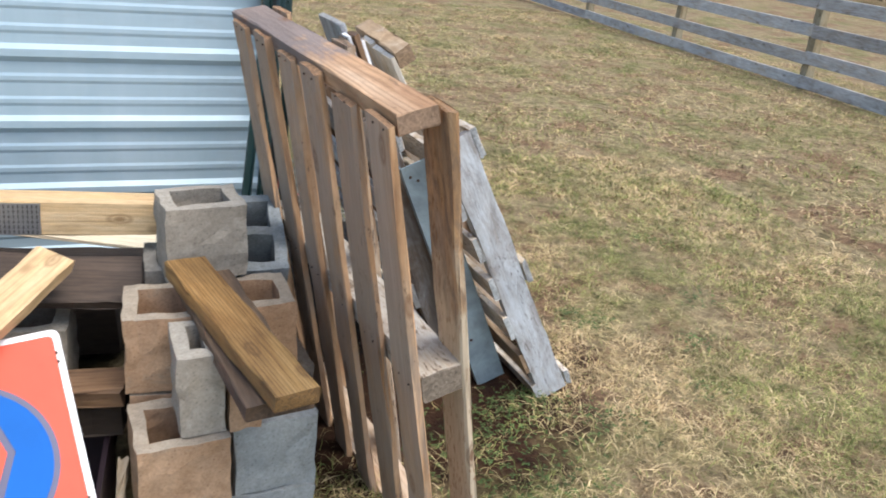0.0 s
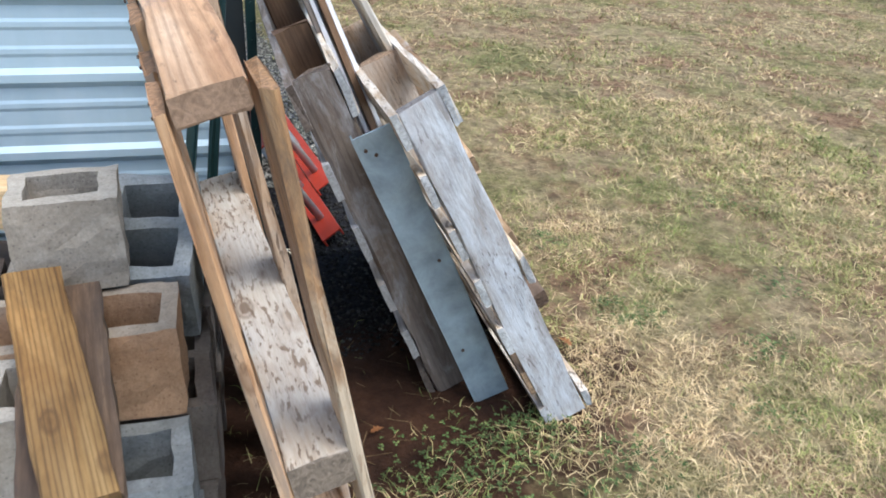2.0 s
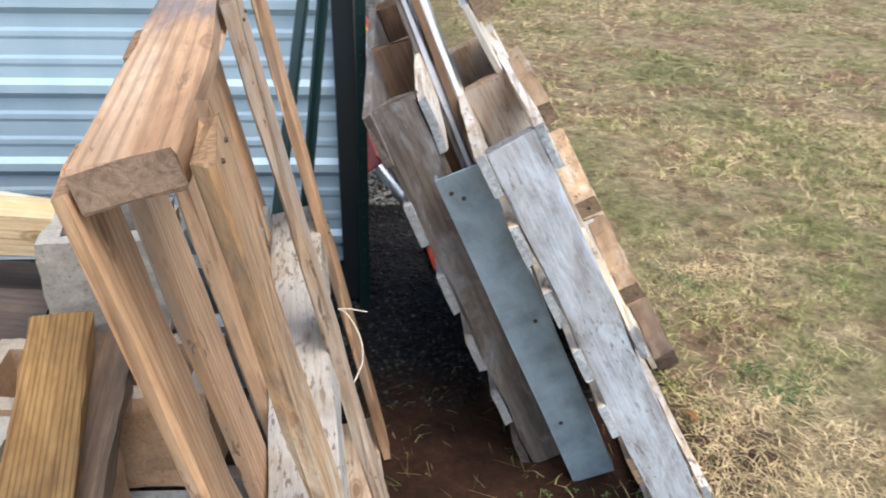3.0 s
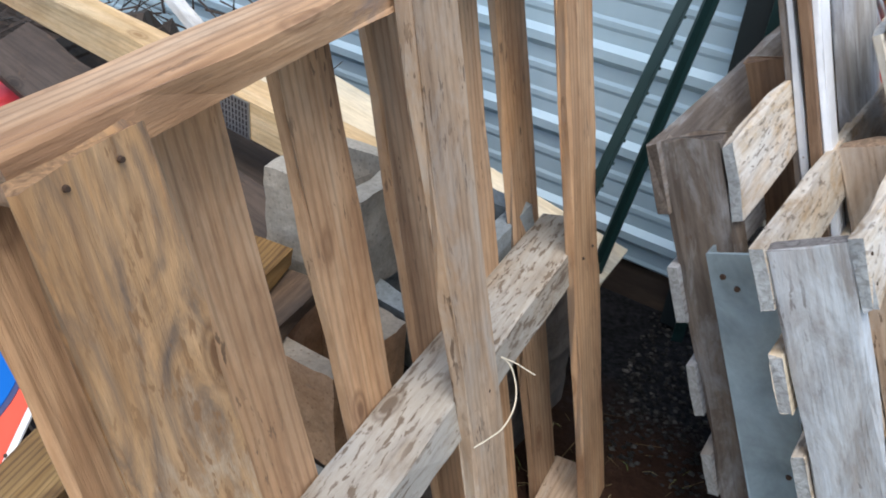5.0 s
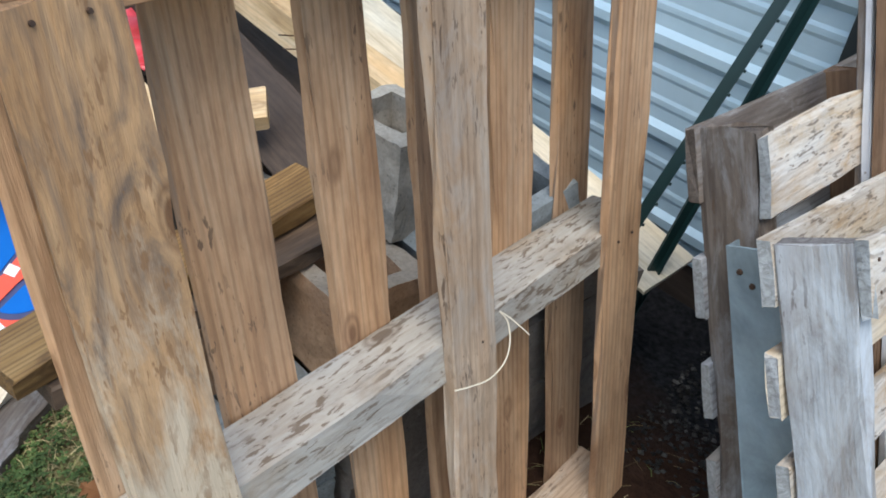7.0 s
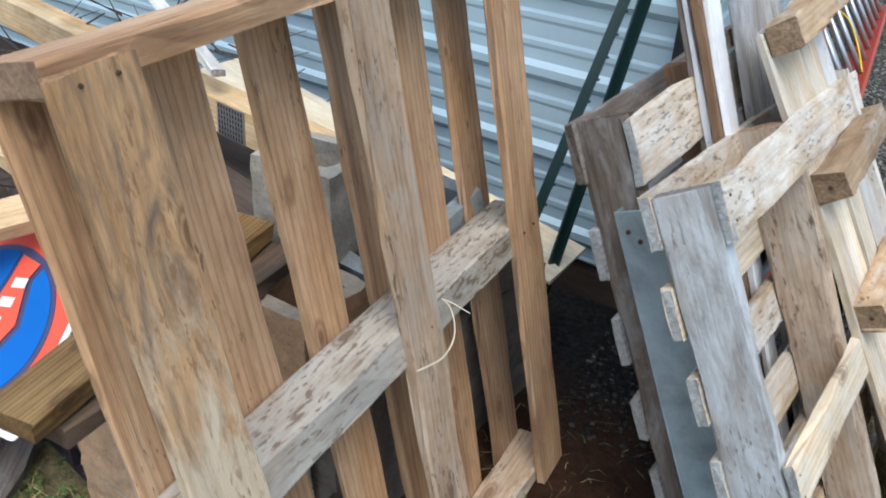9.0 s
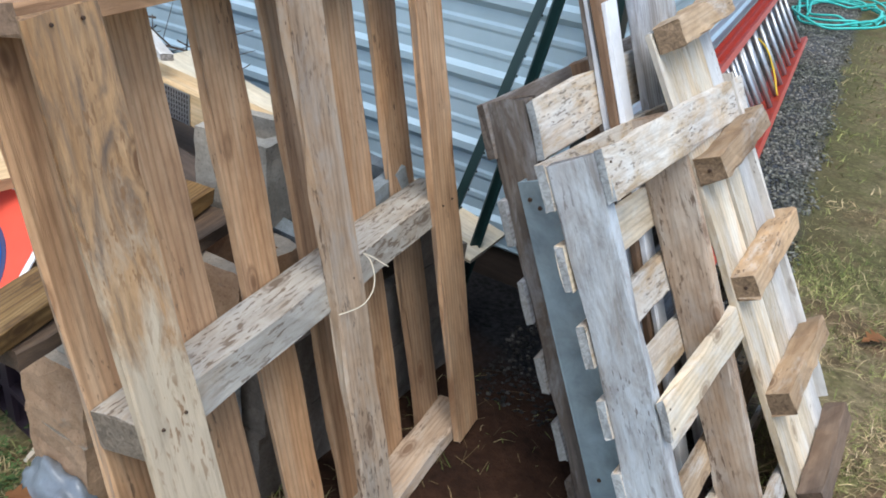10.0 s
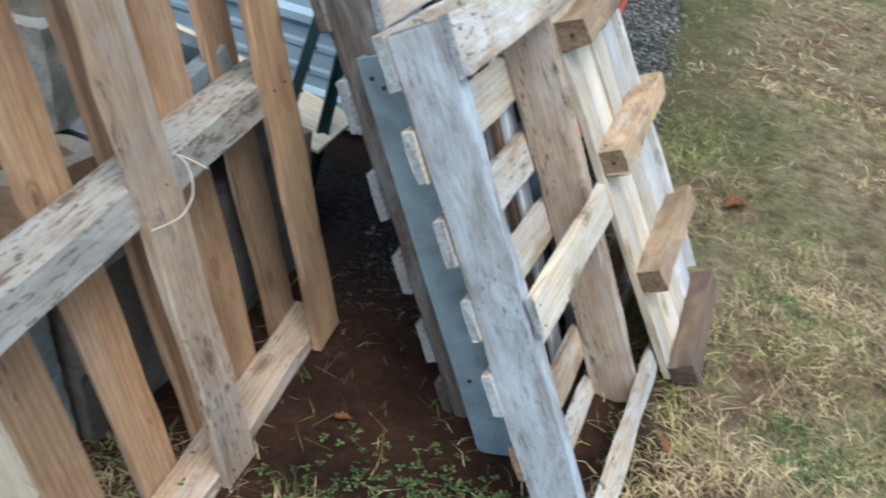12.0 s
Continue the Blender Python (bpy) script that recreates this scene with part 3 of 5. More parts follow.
def shed():
    far = SIDE * 9.0
    ribbed_wall("wall_front", (0.02, 0, 0), (-7.0, 0, 0), (0, -1, 0), "pale galvanised sheet-metal shed wall with level ribs")
    side_out = Vector((SIDE.y, -SIDE.x, 0))
    ribbed_wall("wall_side", SIDE * 0.06 + CORNER, far + CORNER, side_out, "pale galvanised shed side wall behind the ladder")
    for nm, p, q in (("wall_back", far + Vector((-7, 0, 0)), far), ("wall_west", Vector((-7, 0.1, 0)), far + Vector((-7, 0, 0)))):
        m = axes(p + Vector((0, 0, 1.37)), q - p, (0, 0, 1))
        tagged(part(nm, timber((q - p).length, 0.1, 2.5, 0.0, 0.01, 0.0, 2), M_SIDING, at=m), "plain sheet-metal shed wall", "wall", kind="structure")
    bm = bmesh.new()
    lo = [Vector((0.35, -0.35, 2.62)), far + Vector((0.35, 0.35, 2.62)), far + Vector((-3.5, 0.35, 3.9)), Vector((-3.5, -0.35, 3.9)), far + Vector((-7.35, 0.35, 2.62)), Vector((-7.35, -0.35, 2.62))]
    top = [bm.verts.new(p + Vector((0, 0, 0.03))) for p in lo]
    bot = [bm.verts.new(p) for p in lo]
    for q in ((0, 1, 2, 3), (3, 2, 4, 5)):
        bm.faces.new([top[i] for i in q])
        bm.faces.new([bot[i] for i in q][::-1])
    for i, j in ((0, 1), (1, 2), (2, 4), (4, 5), (5, 3), (3, 0)):
        bm.faces.new((top[i], top[j], bot[j], bot[i]))
    tagged(part("roof", bm, M_ROOF), "sheet-metal shed roof", "roof", kind="structure")
    # sill under the sheets, its near-black colour giving the recess shade, and the corner trim
    tagged(part("sill_front", boxy(-7, 0.015, -0.05, 0.02, 0.09, 0.128, 0.005), M_DARKWOOD), "dark sill board, coloured for the recess shade under the shed wall", "sill", kind="structure")
    m = axes(SIDE * 0.1 + Vector((-0.005, 0, 0.04)), SIDE, (0, 0, 1))
    tagged(part("sill_side", timber(8.8, 0.075, 0.176, 0.002), M_DARKWOOD, at=m), "dark sill board, coloured for the recess shade under the shed side wall", "sill", kind="structure")
    bm = cells([0.02, 0.055, 0.067, 0.08], [-0.055, -0.042, 0.03, 0.055], [0.02, 0.6, 1.3, 2.6], lambda i, j, k: i > 0 or j == 0)
    bmesh.ops.bevel(bm, geom=[e for e in bm.edges if e.calc_face_angle(0) > 0.5], offset=0.003, segments=1, affect="EDGES")
    tagged(part("corner_trim", bm, M_TRIM), "black metal corner trim of the shed", "trim", kind="structure")


ground()
shed()

# ---- the pallet that leans on the block pile ----


def nail_head(parent, p, normal, r=0.0028):
    bm = bmesh.new()
    bmesh.ops.create_cone(bm, cap_ends=True, segments=8, radius1=r, radius2=r * 0.8, depth=0.003)
    part("nail", bm, M_NAIL, parent, at=axes(p, Vector(normal).orthogonal(), normal))


def big_pallet():
    L = Vector((-0.1427, 0.9892, 0.0336)).normalized()
    U = Vector((-0.1756, -0.0587, 0.9827))
    U = (U - L * U.dot(L)).normalized()
    N = L.cross(U)
    O = Vector((0.0856, -1.696, 0.618))
    P = lambda s, v, n: O + L * s + U * v + N * n
    root = thing("pallet", P(0.5, -0.66, 0.045), "heavy brown timber pallet leaning against the concrete blocks", "pallet")
    t = 0.017
    board("stringer", P(1.02, 0.537, 0.038), P(0.007, 0.537, 0.038), 0.088, 0.037, U, M_PALLET_TOP, root, "top stringer with split end", rough=0.002)
    board("stringer", P(0.0, -0.04, 0.046), P(0.985, -0.04, 0.0435), 0.099, 0.068, U, M_STRINGER, root, "bleached flaking middle stringer", rough=0.001, warp=0.0008)
    board("stringer", P(0.0, -0.648, 0.0425), P(0.985, -0.648, 0.0425), 0.095, 0.036, U, M_PALLET_WORN, root, rough=0.002)
    for s0, s1, top, mt in ((0.0, 0.098, 0.54, M_PALLET), (0.176, 0.281, 0.53, M_PALLET), (0.358, 0.457, 0.545, M_PALLET), (0.528, 0.622, 0.535, M_PALLET), (0.692, 0.793, 0.548, M_PALLET), (0.868, 0.974, 0.54, M_PALLET)):
        c, w = (s0 + s1) / 2, s1 - s0
        slat = board("slat", P(c, -0.668, -t / 2 - 0.006), P(c + RNG.uniform(-0.004, 0.004), top, -t / 2 - 0.006), w, t, N, mt, root, rough=0.002)
        for v in (0.53, -0.03, -0.64):
            for e in (-0.025, 0.02):
                nail_head(slat, P(c + e, v, -t - 0.0075), -N)
    t = 0.019
    for s0, s1, top, mt, lab in ((-0.003, 0.104, 0.535, M_PALLET_STAINED, "stained slat with dark knots"), (0.45, 0.548, 0.552, M_PALLET_WORN, "pale worn slat"), (0.862, 0.972, 0.55, M_PALLET, "")):
        c, w = (s0 + s1) / 2, s1 - s0
        slat = board("slat", P(c, -0.668, 0.093 + t / 2), P(c, top + 0.008, 0.087 + t / 2), w, t, N, mt, root, lab, rough=0.002)
        for v in (0.53, -0.03, -0.64):
            for e in (-0.025, 0.02):
                nail_head(slat, P(c + e, v, 0.091 + t), N)
    # the loose wire loop round the middle slat
    pts = [P(0.552, 0.008, 0.117), P(0.556, -0.008, 0.128), P(0.548, -0.035, 0.138), P(0.53, -0.058, 0.142), P(0.5, -0.072, 0.138), P(0.47, -0.072, 0.128), P(0.445, -0.068, 0.12)]
    w = thing("wire", pts[0], "thin pale wire loop round a pallet slat", "wire")
    part("loop", tube(smooth_path(pts, 5), 0.0012, 6), M_WIRE, w, at=Matrix())
    part("tail", tube(smooth_path([P(0.552, 0.008, 0.117), P(0.556, 0.0, 0.135), P(0.559, -0.01, 0.15), P(0.561, -0.018, 0.163)], 4), 0.0009, 6), M_WIRE, w, at=Matrix())


def smooth_path(pts, k):
    """Catmull-Rom points between the given ones."""
    p = [Vector(q) for q in pts]
    p = [p[0] * 2 - p[1]] + p + [p[-1] * 2 - p[-2]]
    out = []
    for i in range(1, len(p) - 2):
        for j in range(k):
            t = j / k
            a, b, c, d = p[i - 1:i + 3]
            out.append(0.5 * (2 * b + (c - a) * t + (2 * a - 5 * b + 4 * c - d) * t * t + (3 * b - a - 3 * c + d) * t ** 3))
    return out + [p[-2]]


big_pallet()

# ---- pallets and boards that lean on the shed's side ----


def frame_of(origin, top, along):
    U = (Vector(top) - Vector(origin)).normalized()
    L = Vector(along)
    L = (L - U * L.dot(U)).normalized()
    return U, L, L.cross(U)


def white_pallet():
    """Stringers up the lean, slats level: front slats towards the yard, back slats towards the shed."""
    bot, top = Vector((0.863, -0.971, 0.013)), Vector((0.418, -0.946, 0.895))
    U, L, N = frame_of(bot, top, (-0.04, 1, -0.015))
    H = (top - bot).length
    P = lambda s, v, n: bot + L * s + U * v + N * n
    root = thing("pallet", bot, "grey-painted wooden pallet leaning beside the shed corner", "pallet")
    for s, m_, w, lab in ((0.012, M_GREY, 0.03, "grey-painted end stringer"), (0.44, M_PALLET_WORN, 0.035, ""), (0.87, M_PALLET_WORN, 0.03, "")):
        board("stringer", P(s, 0.004, 0), P(s, H, 0), 0.1, w, L, m_, root, lab, rough=0.0025)
    t = 0.018
    for v0, v1, mt in ((0.9, 0.995, M_SLAT), (0.44, 0.52, M_PALE), (0.0, 0.06, M_SLAT)):
        board("slat", P(-0.004, (v0 + v1) / 2, 0.051 + t / 2), P(0.9, (v0 + v1) / 2, 0.051 + t / 2), v1 - v0, t, N, mt, root, rough=0.002)
    for v0, v1, mt in ((0.9, 0.99, M_SLAT), (0.745, 0.835, M_PALE), (0.59, 0.675, M_SLAT), (0.44, 0.52, M_SLAT), (0.28, 0.37, M_SLAT), (0.13, 0.21, M_CLEAT), (0.0, 0.07, M_SLAT)):
        board("slat", P(RNG.uniform(-0.008, -0.002), (v0 + v1) / 2, -0.051 - t / 2), P(0.9, (v0 + v1) / 2, -0.051 - t / 2), v1 - v0, t, N, mt, root, rough=0.0012, chamfer=0.0015)
    for v in (0.95, 0.48, 0.03):
        for e in (-0.02, 0.02):
            nail_head(root, P(0.012, v + e, 0.053 + t), N)


def brown_pallet():
    bot, top = Vector((0.577, -0.79, 0.012)), Vector((0.209, -0.828, 0.923))
    U, L, N = frame_of(bot, top, (-0.02, 1, 0))
    H = (top - bot).length
    P = lambda s, v, n: bot + L * s + U * v + N * n
    root = thing("pallet", bot, "dark weathered wooden pallet leaning behind a metal strip", "pallet")
    for s, mt in ((0.02, M_DARKGREY), (0.42, M_BROWN), (0.82, M_BROWN)):
        board("stringer", P(s, 0, 0), P(s, H, 0), 0.092, 0.04, L, mt, root, "" if mt is M_BROWN else "blackened end stringer", rough=0.003)
    t = 0.018
    for v0, v1, mt in ((0.86, 0.98, M_SLAT), (0.5, 0.6, M_DARKGREY), (0.1, 0.2, M_DARKGREY)):
        board("slat", P(0.0, (v0 + v1) / 2, 0.047 + t / 2), P(0.85, (v0 + v1) / 2, 0.047 + t / 2), v1 - v0, t, N, mt, root, rough=0.002)
    for v0, v1, mt in ((0.87, 0.985, M_DARKGREY), (0.68, 0.78, M_PLYGREY), (0.5, 0.6, M_PLYGREY), (0.33, 0.42, M_PLYGREY), (0.15, 0.25, M_PLYGREY), (0.0, 0.09, M_DARKGREY)):
        board("slat", P(RNG.uniform(-0.012, 0.002), (v0 + v1) / 2, -0.047 - t / 2), P(0.85, (v0 + v1) / 2, -0.047 - t / 2), v1 - v0, t, N, mt, root, rough=0.0012, chamfer=0.0015)


def metal_strip():
    """A galvanised channel, its broad face towards the yard, between the two pallets."""
    bot, top = Vector((0.676, -0.857, 0.017)), Vector((0.333, -0.871, 0.808))
    U, L, N = frame_of(bot, top, (0, 1, 0))
    H = (top - bot).length
    bm = cells([0, H * 0.25, H * 0.5, H * 0.75, H], [-0.05, -0.046, 0.046, 0.05], [-0.025, 0.0, 0.004], lambda i, j, k: k == 1 or j != 1)
    for v in bm.verts:
        v.co += Vector((RNG.uniform(-1, 1), RNG.uniform(-1, 1), RNG.uniform(-1, 1))) * 0.0012
    m = axes(bot, U, -L)
    root = tagged(part("metal_strip", bm, M_ZINC, at=m), "galvanised metal channel leaning between two pallets", "metal strip")
    for v, e in ((0.86, -0.03), (0.84, -0.012), (0.5, 0.02), (0.2, -0.02)):
        nail_head(root, bot + U * v * H / 0.88 * 0.98 + N * e - L * 0.0055, -L, 0.005)


def cleated_panel():
    """Three vertical boards held by five stout cleats, lying on the white pallet."""
    top, low = Vector((0.348, -0.52, 1.058)), Vector((0.946, -0.422, -0.01))
    U, L, N = frame_of(low, top, (-0.03, 1, 0))
    P = lambda s, v, n: low + L * s + U * v + N * n
    H = (top - low).length
    root = thing("pallet", low, "pale pine pallet with stout cleats leaning on another pallet", "pallet")
    for s, w, mt in ((0.045, 0.086, M_PALE), (0.135, 0.088, M_PALE), (0.228, 0.09, M_PALE), (0.322, 0.09, M_WHITEPAINT)):
        board("slat", P(s, 0.02, 0.0), P(s, H - 0.01 - 0.05 * RNG.random(), 0.0), w, 0.018, N, mt, root, rough=0.0015)
    board("slat", P(0.373, 0.1, 0.012), P(0.373, H - 0.2, 0.012), 0.04, 0.012, L, M_WHITEPAINT, root, "white-painted edge strip", rough=0.0015)
    for v, ln, mt in ((H - 0.035, 0.4, M_CLEAT), (0.892, 0.42, M_CLEAT), (0.606, 0.42, M_CLEAT), (0.299, 0.4, M_CLEAT), (0.028, 0.4, M_CLEAT_DARK)):
        k = board("cleat", P(0.006, v, 0.04), P(ln, v, 0.04), 0.057, 0.06, N, mt, root, "" if mt is M_CLEAT else "dark bottom cleat", rough=0.002)
        if v in (0.606, 0.892):
            nail_head(k, P(0.004, v, 0.04), -L, 0.005)


def leaning_boards():
    """A broad plank and a stack of thin trims standing on edge between the pallets."""
    U = Vector((-0.4, 0.0, 1.0)).normalized()
    L = Vector((-0.04, 1, 0)).normalized()
    N = L.cross(U)
    for foot, h, w, t, mt, lab in ((Vector((0.67, -0.235, 0.0)), 1.205, 0.28, 0.02, M_PLYGREY, "silvery weathered plank standing behind the pallets"),
                                   (Vector((0.689, -0.51, 0.0)), 1.178, 0.055, 0.014, M_TRIMWHITE, "white-painted trim board standing behind the pallets"),
                                   (Vector((0.669, -0.515, 0.0)), 1.202, 0.07, 0.018, M_BROWN, "thin brown board standing behind the pallets"),
                                   (Vector((0.649, -0.51, 0.0)), 1.196, 0.07, 0.012, M_TRIMWHITE, "thin white-edged board standing behind the pallets"),
                                   (Vector((0.632, -0.505, 0.0)), 1.184, 0.07, 0.014, M_DARKGREY, "thin stained board standing behind the pallets")):
        tagged(part("board", timber(h, w, t, 0.001, 0.002), mt, at=axes(foot, U, N)), lab, "board")


white_pallet()
brown_pallet()
metal_strip()
cleated_panel()
leaning_boards()

# ---- fence posts of steel, ladder, hose ----


def t_post(foot, head, label, turn=0):
    """A studded steel T-post."""
    a, b = Vector(foot), Vector(head)
    h = (b - a).length
    m = axes(a, b - a, (math.cos(turn), math.sin(turn), 0))
    root = thing("fence_post", m, label, "fence post", "steel posts by the shed corner")
    bm = cells([0, h], [-0.015, -0.003, 0.003, 0.015], [-0.022, 0.0, 0.004], lambda i, j, k: k == 1 or j == 1)
    part("shaft", bm, M_GREEN, root, at=m)
    bm = bmesh.new()
    for i in range(int(h / 0.055)):
        g = bmesh.ops.create_cube(bm, size=0.006)
        bmesh.ops.translate(bm, verts=g["verts"], vec=(0.05 + i * 0.055, 0, 0.006))
    tagged(part("studs", bm, M_GREEN, root, at=m), kind="stuff")


t_post((-0.175, -0.585, 0.0), (0.105, -0.075, 1.75), "dark green steel fence post leaning on the shed", 0.4)
t_post((-0.102, -0.456, 0.0), (0.119, -0.17, 1.75), "dark green steel fence post leaning on the shed", 1.2)
t_post((0.085, -0.08, 0.0), (0.115, -0.085, 1.9), "dark green steel fence post upright at the corner", -1.2)


def ladder():
    """A red extension ladder lying on its edge along the side wall."""
    d = SIDE
    out = Vector((d.y, -d.x, 0))
    base = Vector((0.352, 0.12, 0.04))
    lift = (Vector((0, 0, 0.4)) - out * 0.262).normalized()
    root = thing("ladder", base, "red fibreglass ladder lying on edge against the shed", "ladder")
    face = d.cross(lift).normalized()
    for off, start, n in ((0.0, 0.0, 16), (0.085, 0.35, 15)):
        foot = base + face * off + d * start
        for w in (0.0, 0.46):
            bm = cells([0, 1.3, 2.6, 5.0 - start], [-0.04, -0.034, 0.034, 0.04], [-0.015, -0.01, 0.015], lambda i, j, k: k == 0 or j != 1)
            part("rail", bm, M_RED, root, at=axes(foot + lift * w, d, lift if w else -lift))
        for i in range(n):
            p = foot + d * (0.15 + i * 0.305)
            part("rung", tube([p + lift * 0.01, p + lift * 0.45], 0.016, 8), M_ALU, root, smooth=True)
    part("foot", boxy(-0.03, -0.05, -0.01, 0.03, 0.05, 0.08, 0.004), M_ALU, root, "grey hinged foot", axes(base + d * 5.0 + lift * 0.0, d, lift))
    part("foot", boxy(-0.03, -0.05, -0.06, 0.03, 0.05, 0.03, 0.004), M_ALU, root, "grey hinged foot", axes(base + d * 5.0 + lift * 0.46, d, lift))
    q = base + d * 3.0 + face * 0.05
    part("rope", tube(smooth_path([q + lift * 0.44, q + d * 0.1 + face * 0.05 + lift * 0.3, q + d * 0.02 + face * 0.06 + lift * 0.15, q - d * 0.1 + face * 0.05 + lift * 0.02], 5), 0.006, 6), M_ROPE, root, "yellow rope", smooth=True)


def hose():
    pts = []
    r = random.Random(4)
    for i in range(70):
        a = i * 0.42
        rad = 0.42 + 0.12 * math.sin(i * 0.37)
        pts.append((-0.4 + rad * 0.95 * math.cos(a) + 0.05 * r.uniform(-1, 1), 7.15 + rad * 1.9 * math.sin(a) + 0.05 * r.uniform(-1, 1), 0.03 + 0.02 * (i % 4)))
    tagged(part("garden_hose", tube(smooth_path(pts, 4), 0.012, 6), M_HOSE, smooth=True), "turquoise garden hose coiled loosely on the gravel", "hose")


ladder()
hose()

# ---- the pile of concrete blocks ----


def concrete_block(c, size, yaw, cores, material, label, tilt=(0, 0), web=0.032):
    """A hollow block with upright cores, chipped and rough. c: centre of the base."""
    lx, ly, lz = size
    long_x = lx >= ly
    span = lx if long_x else ly
    cuts = [0.0]
    if cores:
        cw = (span - web * (cores + 1)) / cores
        for i in range(cores):
            cuts += [web + i * (cw + web), web + i * (cw + web) + cw]
    cuts.append(span)
    other = [0, web, (ly if long_x else lx) - web, ly if long_x else lx]
    A, B = [], []
    hollow = set()
    for i, (a, b) in enumerate(zip(cuts, cuts[1:])):
        A += [a + (b - a) * k / 3 for k in range(3)]
        if cores and i % 2 == 1:
            hollow |= {i * 3, i * 3 + 1, i * 3 + 2}
    A.append(cuts[-1])
    for a, b in zip(other, other[1:]):
        B += [a + (b - a) * k / 3 for k in range(3)]
    B.append(other[-1])
    A, B = [v - span / 2 for v in A], [v - other[-1] / 2 for v in B]
    Z = [lz * k / 6 for k in range(7)]
    mid = {3, 4, 5}
    if long_x:
        bm = cells(A, B, Z, lambda i, j, k: not (i in hollow and j in mid))
    else:
        bm = cells(B, A, Z, lambda i, j, k: not (j in hollow and i in mid))
    bmesh.ops.bevel(bm, geom=[e for e in bm.edges if e.calc_face_angle(0) > 0.5], offset=0.006, segments=2, affect="EDGES", profile=0.5)
    o = Vector((c[0] * 31, c[1] * 17, c[2] * 7))
    for v in bm.verts:
        q = v.co * 28 + o
        v.co += Vector((noise.noise(q), noise.noise(q + Vector((9, 0, 0))), noise.noise(q + Vector((0, 9, 0))))) * 0.006 + Vector((noise.noise(q * 0.3), noise.noise(q * 0.3 + o), 0)) * 0.004
    m = pose(c[0], c[1], c[2], tilt[0], tilt[1], yaw)
    return tagged(part("concrete_block", bm, material, at=m), label, "block", "concrete blocks in the pile")


CUBE = (0.19, 0.18, 0.19)
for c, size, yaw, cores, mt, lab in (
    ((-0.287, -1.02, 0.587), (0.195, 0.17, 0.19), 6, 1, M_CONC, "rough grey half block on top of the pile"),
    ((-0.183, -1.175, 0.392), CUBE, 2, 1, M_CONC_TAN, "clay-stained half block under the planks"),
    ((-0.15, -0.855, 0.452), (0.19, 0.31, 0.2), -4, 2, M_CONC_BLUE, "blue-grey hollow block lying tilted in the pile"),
    ((-0.135, -0.665, 0.386), (0.19, 0.09, 0.125), 0, 0, M_CONC_DARK, "dark concrete brick under a tilted block"),
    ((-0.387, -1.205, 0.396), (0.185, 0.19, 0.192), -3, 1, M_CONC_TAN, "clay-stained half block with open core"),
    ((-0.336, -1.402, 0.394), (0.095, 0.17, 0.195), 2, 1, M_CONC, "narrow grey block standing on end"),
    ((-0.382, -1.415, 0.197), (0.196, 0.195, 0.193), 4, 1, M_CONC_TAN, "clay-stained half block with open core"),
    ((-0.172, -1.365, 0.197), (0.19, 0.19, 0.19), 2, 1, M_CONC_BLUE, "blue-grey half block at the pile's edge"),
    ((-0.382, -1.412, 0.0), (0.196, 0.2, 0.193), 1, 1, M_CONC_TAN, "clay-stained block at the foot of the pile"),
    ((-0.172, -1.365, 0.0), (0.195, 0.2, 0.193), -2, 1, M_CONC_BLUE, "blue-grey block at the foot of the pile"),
    ((-0.14, -1.06, 0.195), (0.19, 0.37, 0.192), 3, 2, M_CONC_DARK, "dark hollow block low in the pile"),
    ((-0.14, -1.06, 0.0), (0.19, 0.38, 0.19), 0, 2, M_CONC_DARK, "dark hollow block low in the pile"),
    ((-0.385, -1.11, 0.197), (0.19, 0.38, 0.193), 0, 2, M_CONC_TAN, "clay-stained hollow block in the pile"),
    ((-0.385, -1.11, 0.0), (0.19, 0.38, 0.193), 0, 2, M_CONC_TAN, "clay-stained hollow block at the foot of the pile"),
    ((-0.14, -0.67, 0.0), (0.19, 0.38, 0.19), 2, 2, M_CONC_DARK, "dark hollow block low in the pile"),
    ((-0.14, -0.67, 0.194), (0.19, 0.38, 0.19), -1, 2, M_CONC_DARK, "dark hollow block low in the pile"),
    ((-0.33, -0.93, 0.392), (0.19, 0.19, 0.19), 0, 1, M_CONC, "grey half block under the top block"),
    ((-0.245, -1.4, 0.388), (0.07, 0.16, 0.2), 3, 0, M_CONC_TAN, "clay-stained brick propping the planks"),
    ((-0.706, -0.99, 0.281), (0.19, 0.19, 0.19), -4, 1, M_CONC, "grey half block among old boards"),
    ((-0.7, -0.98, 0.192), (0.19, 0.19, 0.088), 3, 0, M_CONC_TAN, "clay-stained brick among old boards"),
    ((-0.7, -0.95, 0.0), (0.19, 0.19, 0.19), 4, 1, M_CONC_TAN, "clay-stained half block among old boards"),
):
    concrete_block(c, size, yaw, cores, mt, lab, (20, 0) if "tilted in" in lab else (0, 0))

# ---- planks, lumber and the sign on the pile ----


def loose_board(p0, p1, w, t, up, mt, label, category="board", **kw):
    a, b = Vector(p0), Vector(p1)
    return tagged(part("board", timber((b - a).length, w, t, **kw), mt, at=axes(a, b - a, up)), label, category)


loose_board((-0.336, -1.151, 0.648), (-0.178, -1.732, 0.62), 0.095, 0.038, (0.02, 0.05, 1), M_PLANK, "honey-brown treated plank lying across the blocks")
loose_board((-0.295, -1.14, 0.606), (-0.205, -1.69, 0.578), 0.14, 0.034, (0.0, 0.05, 1), M_DARKPLANK, "dark plank under another plank")


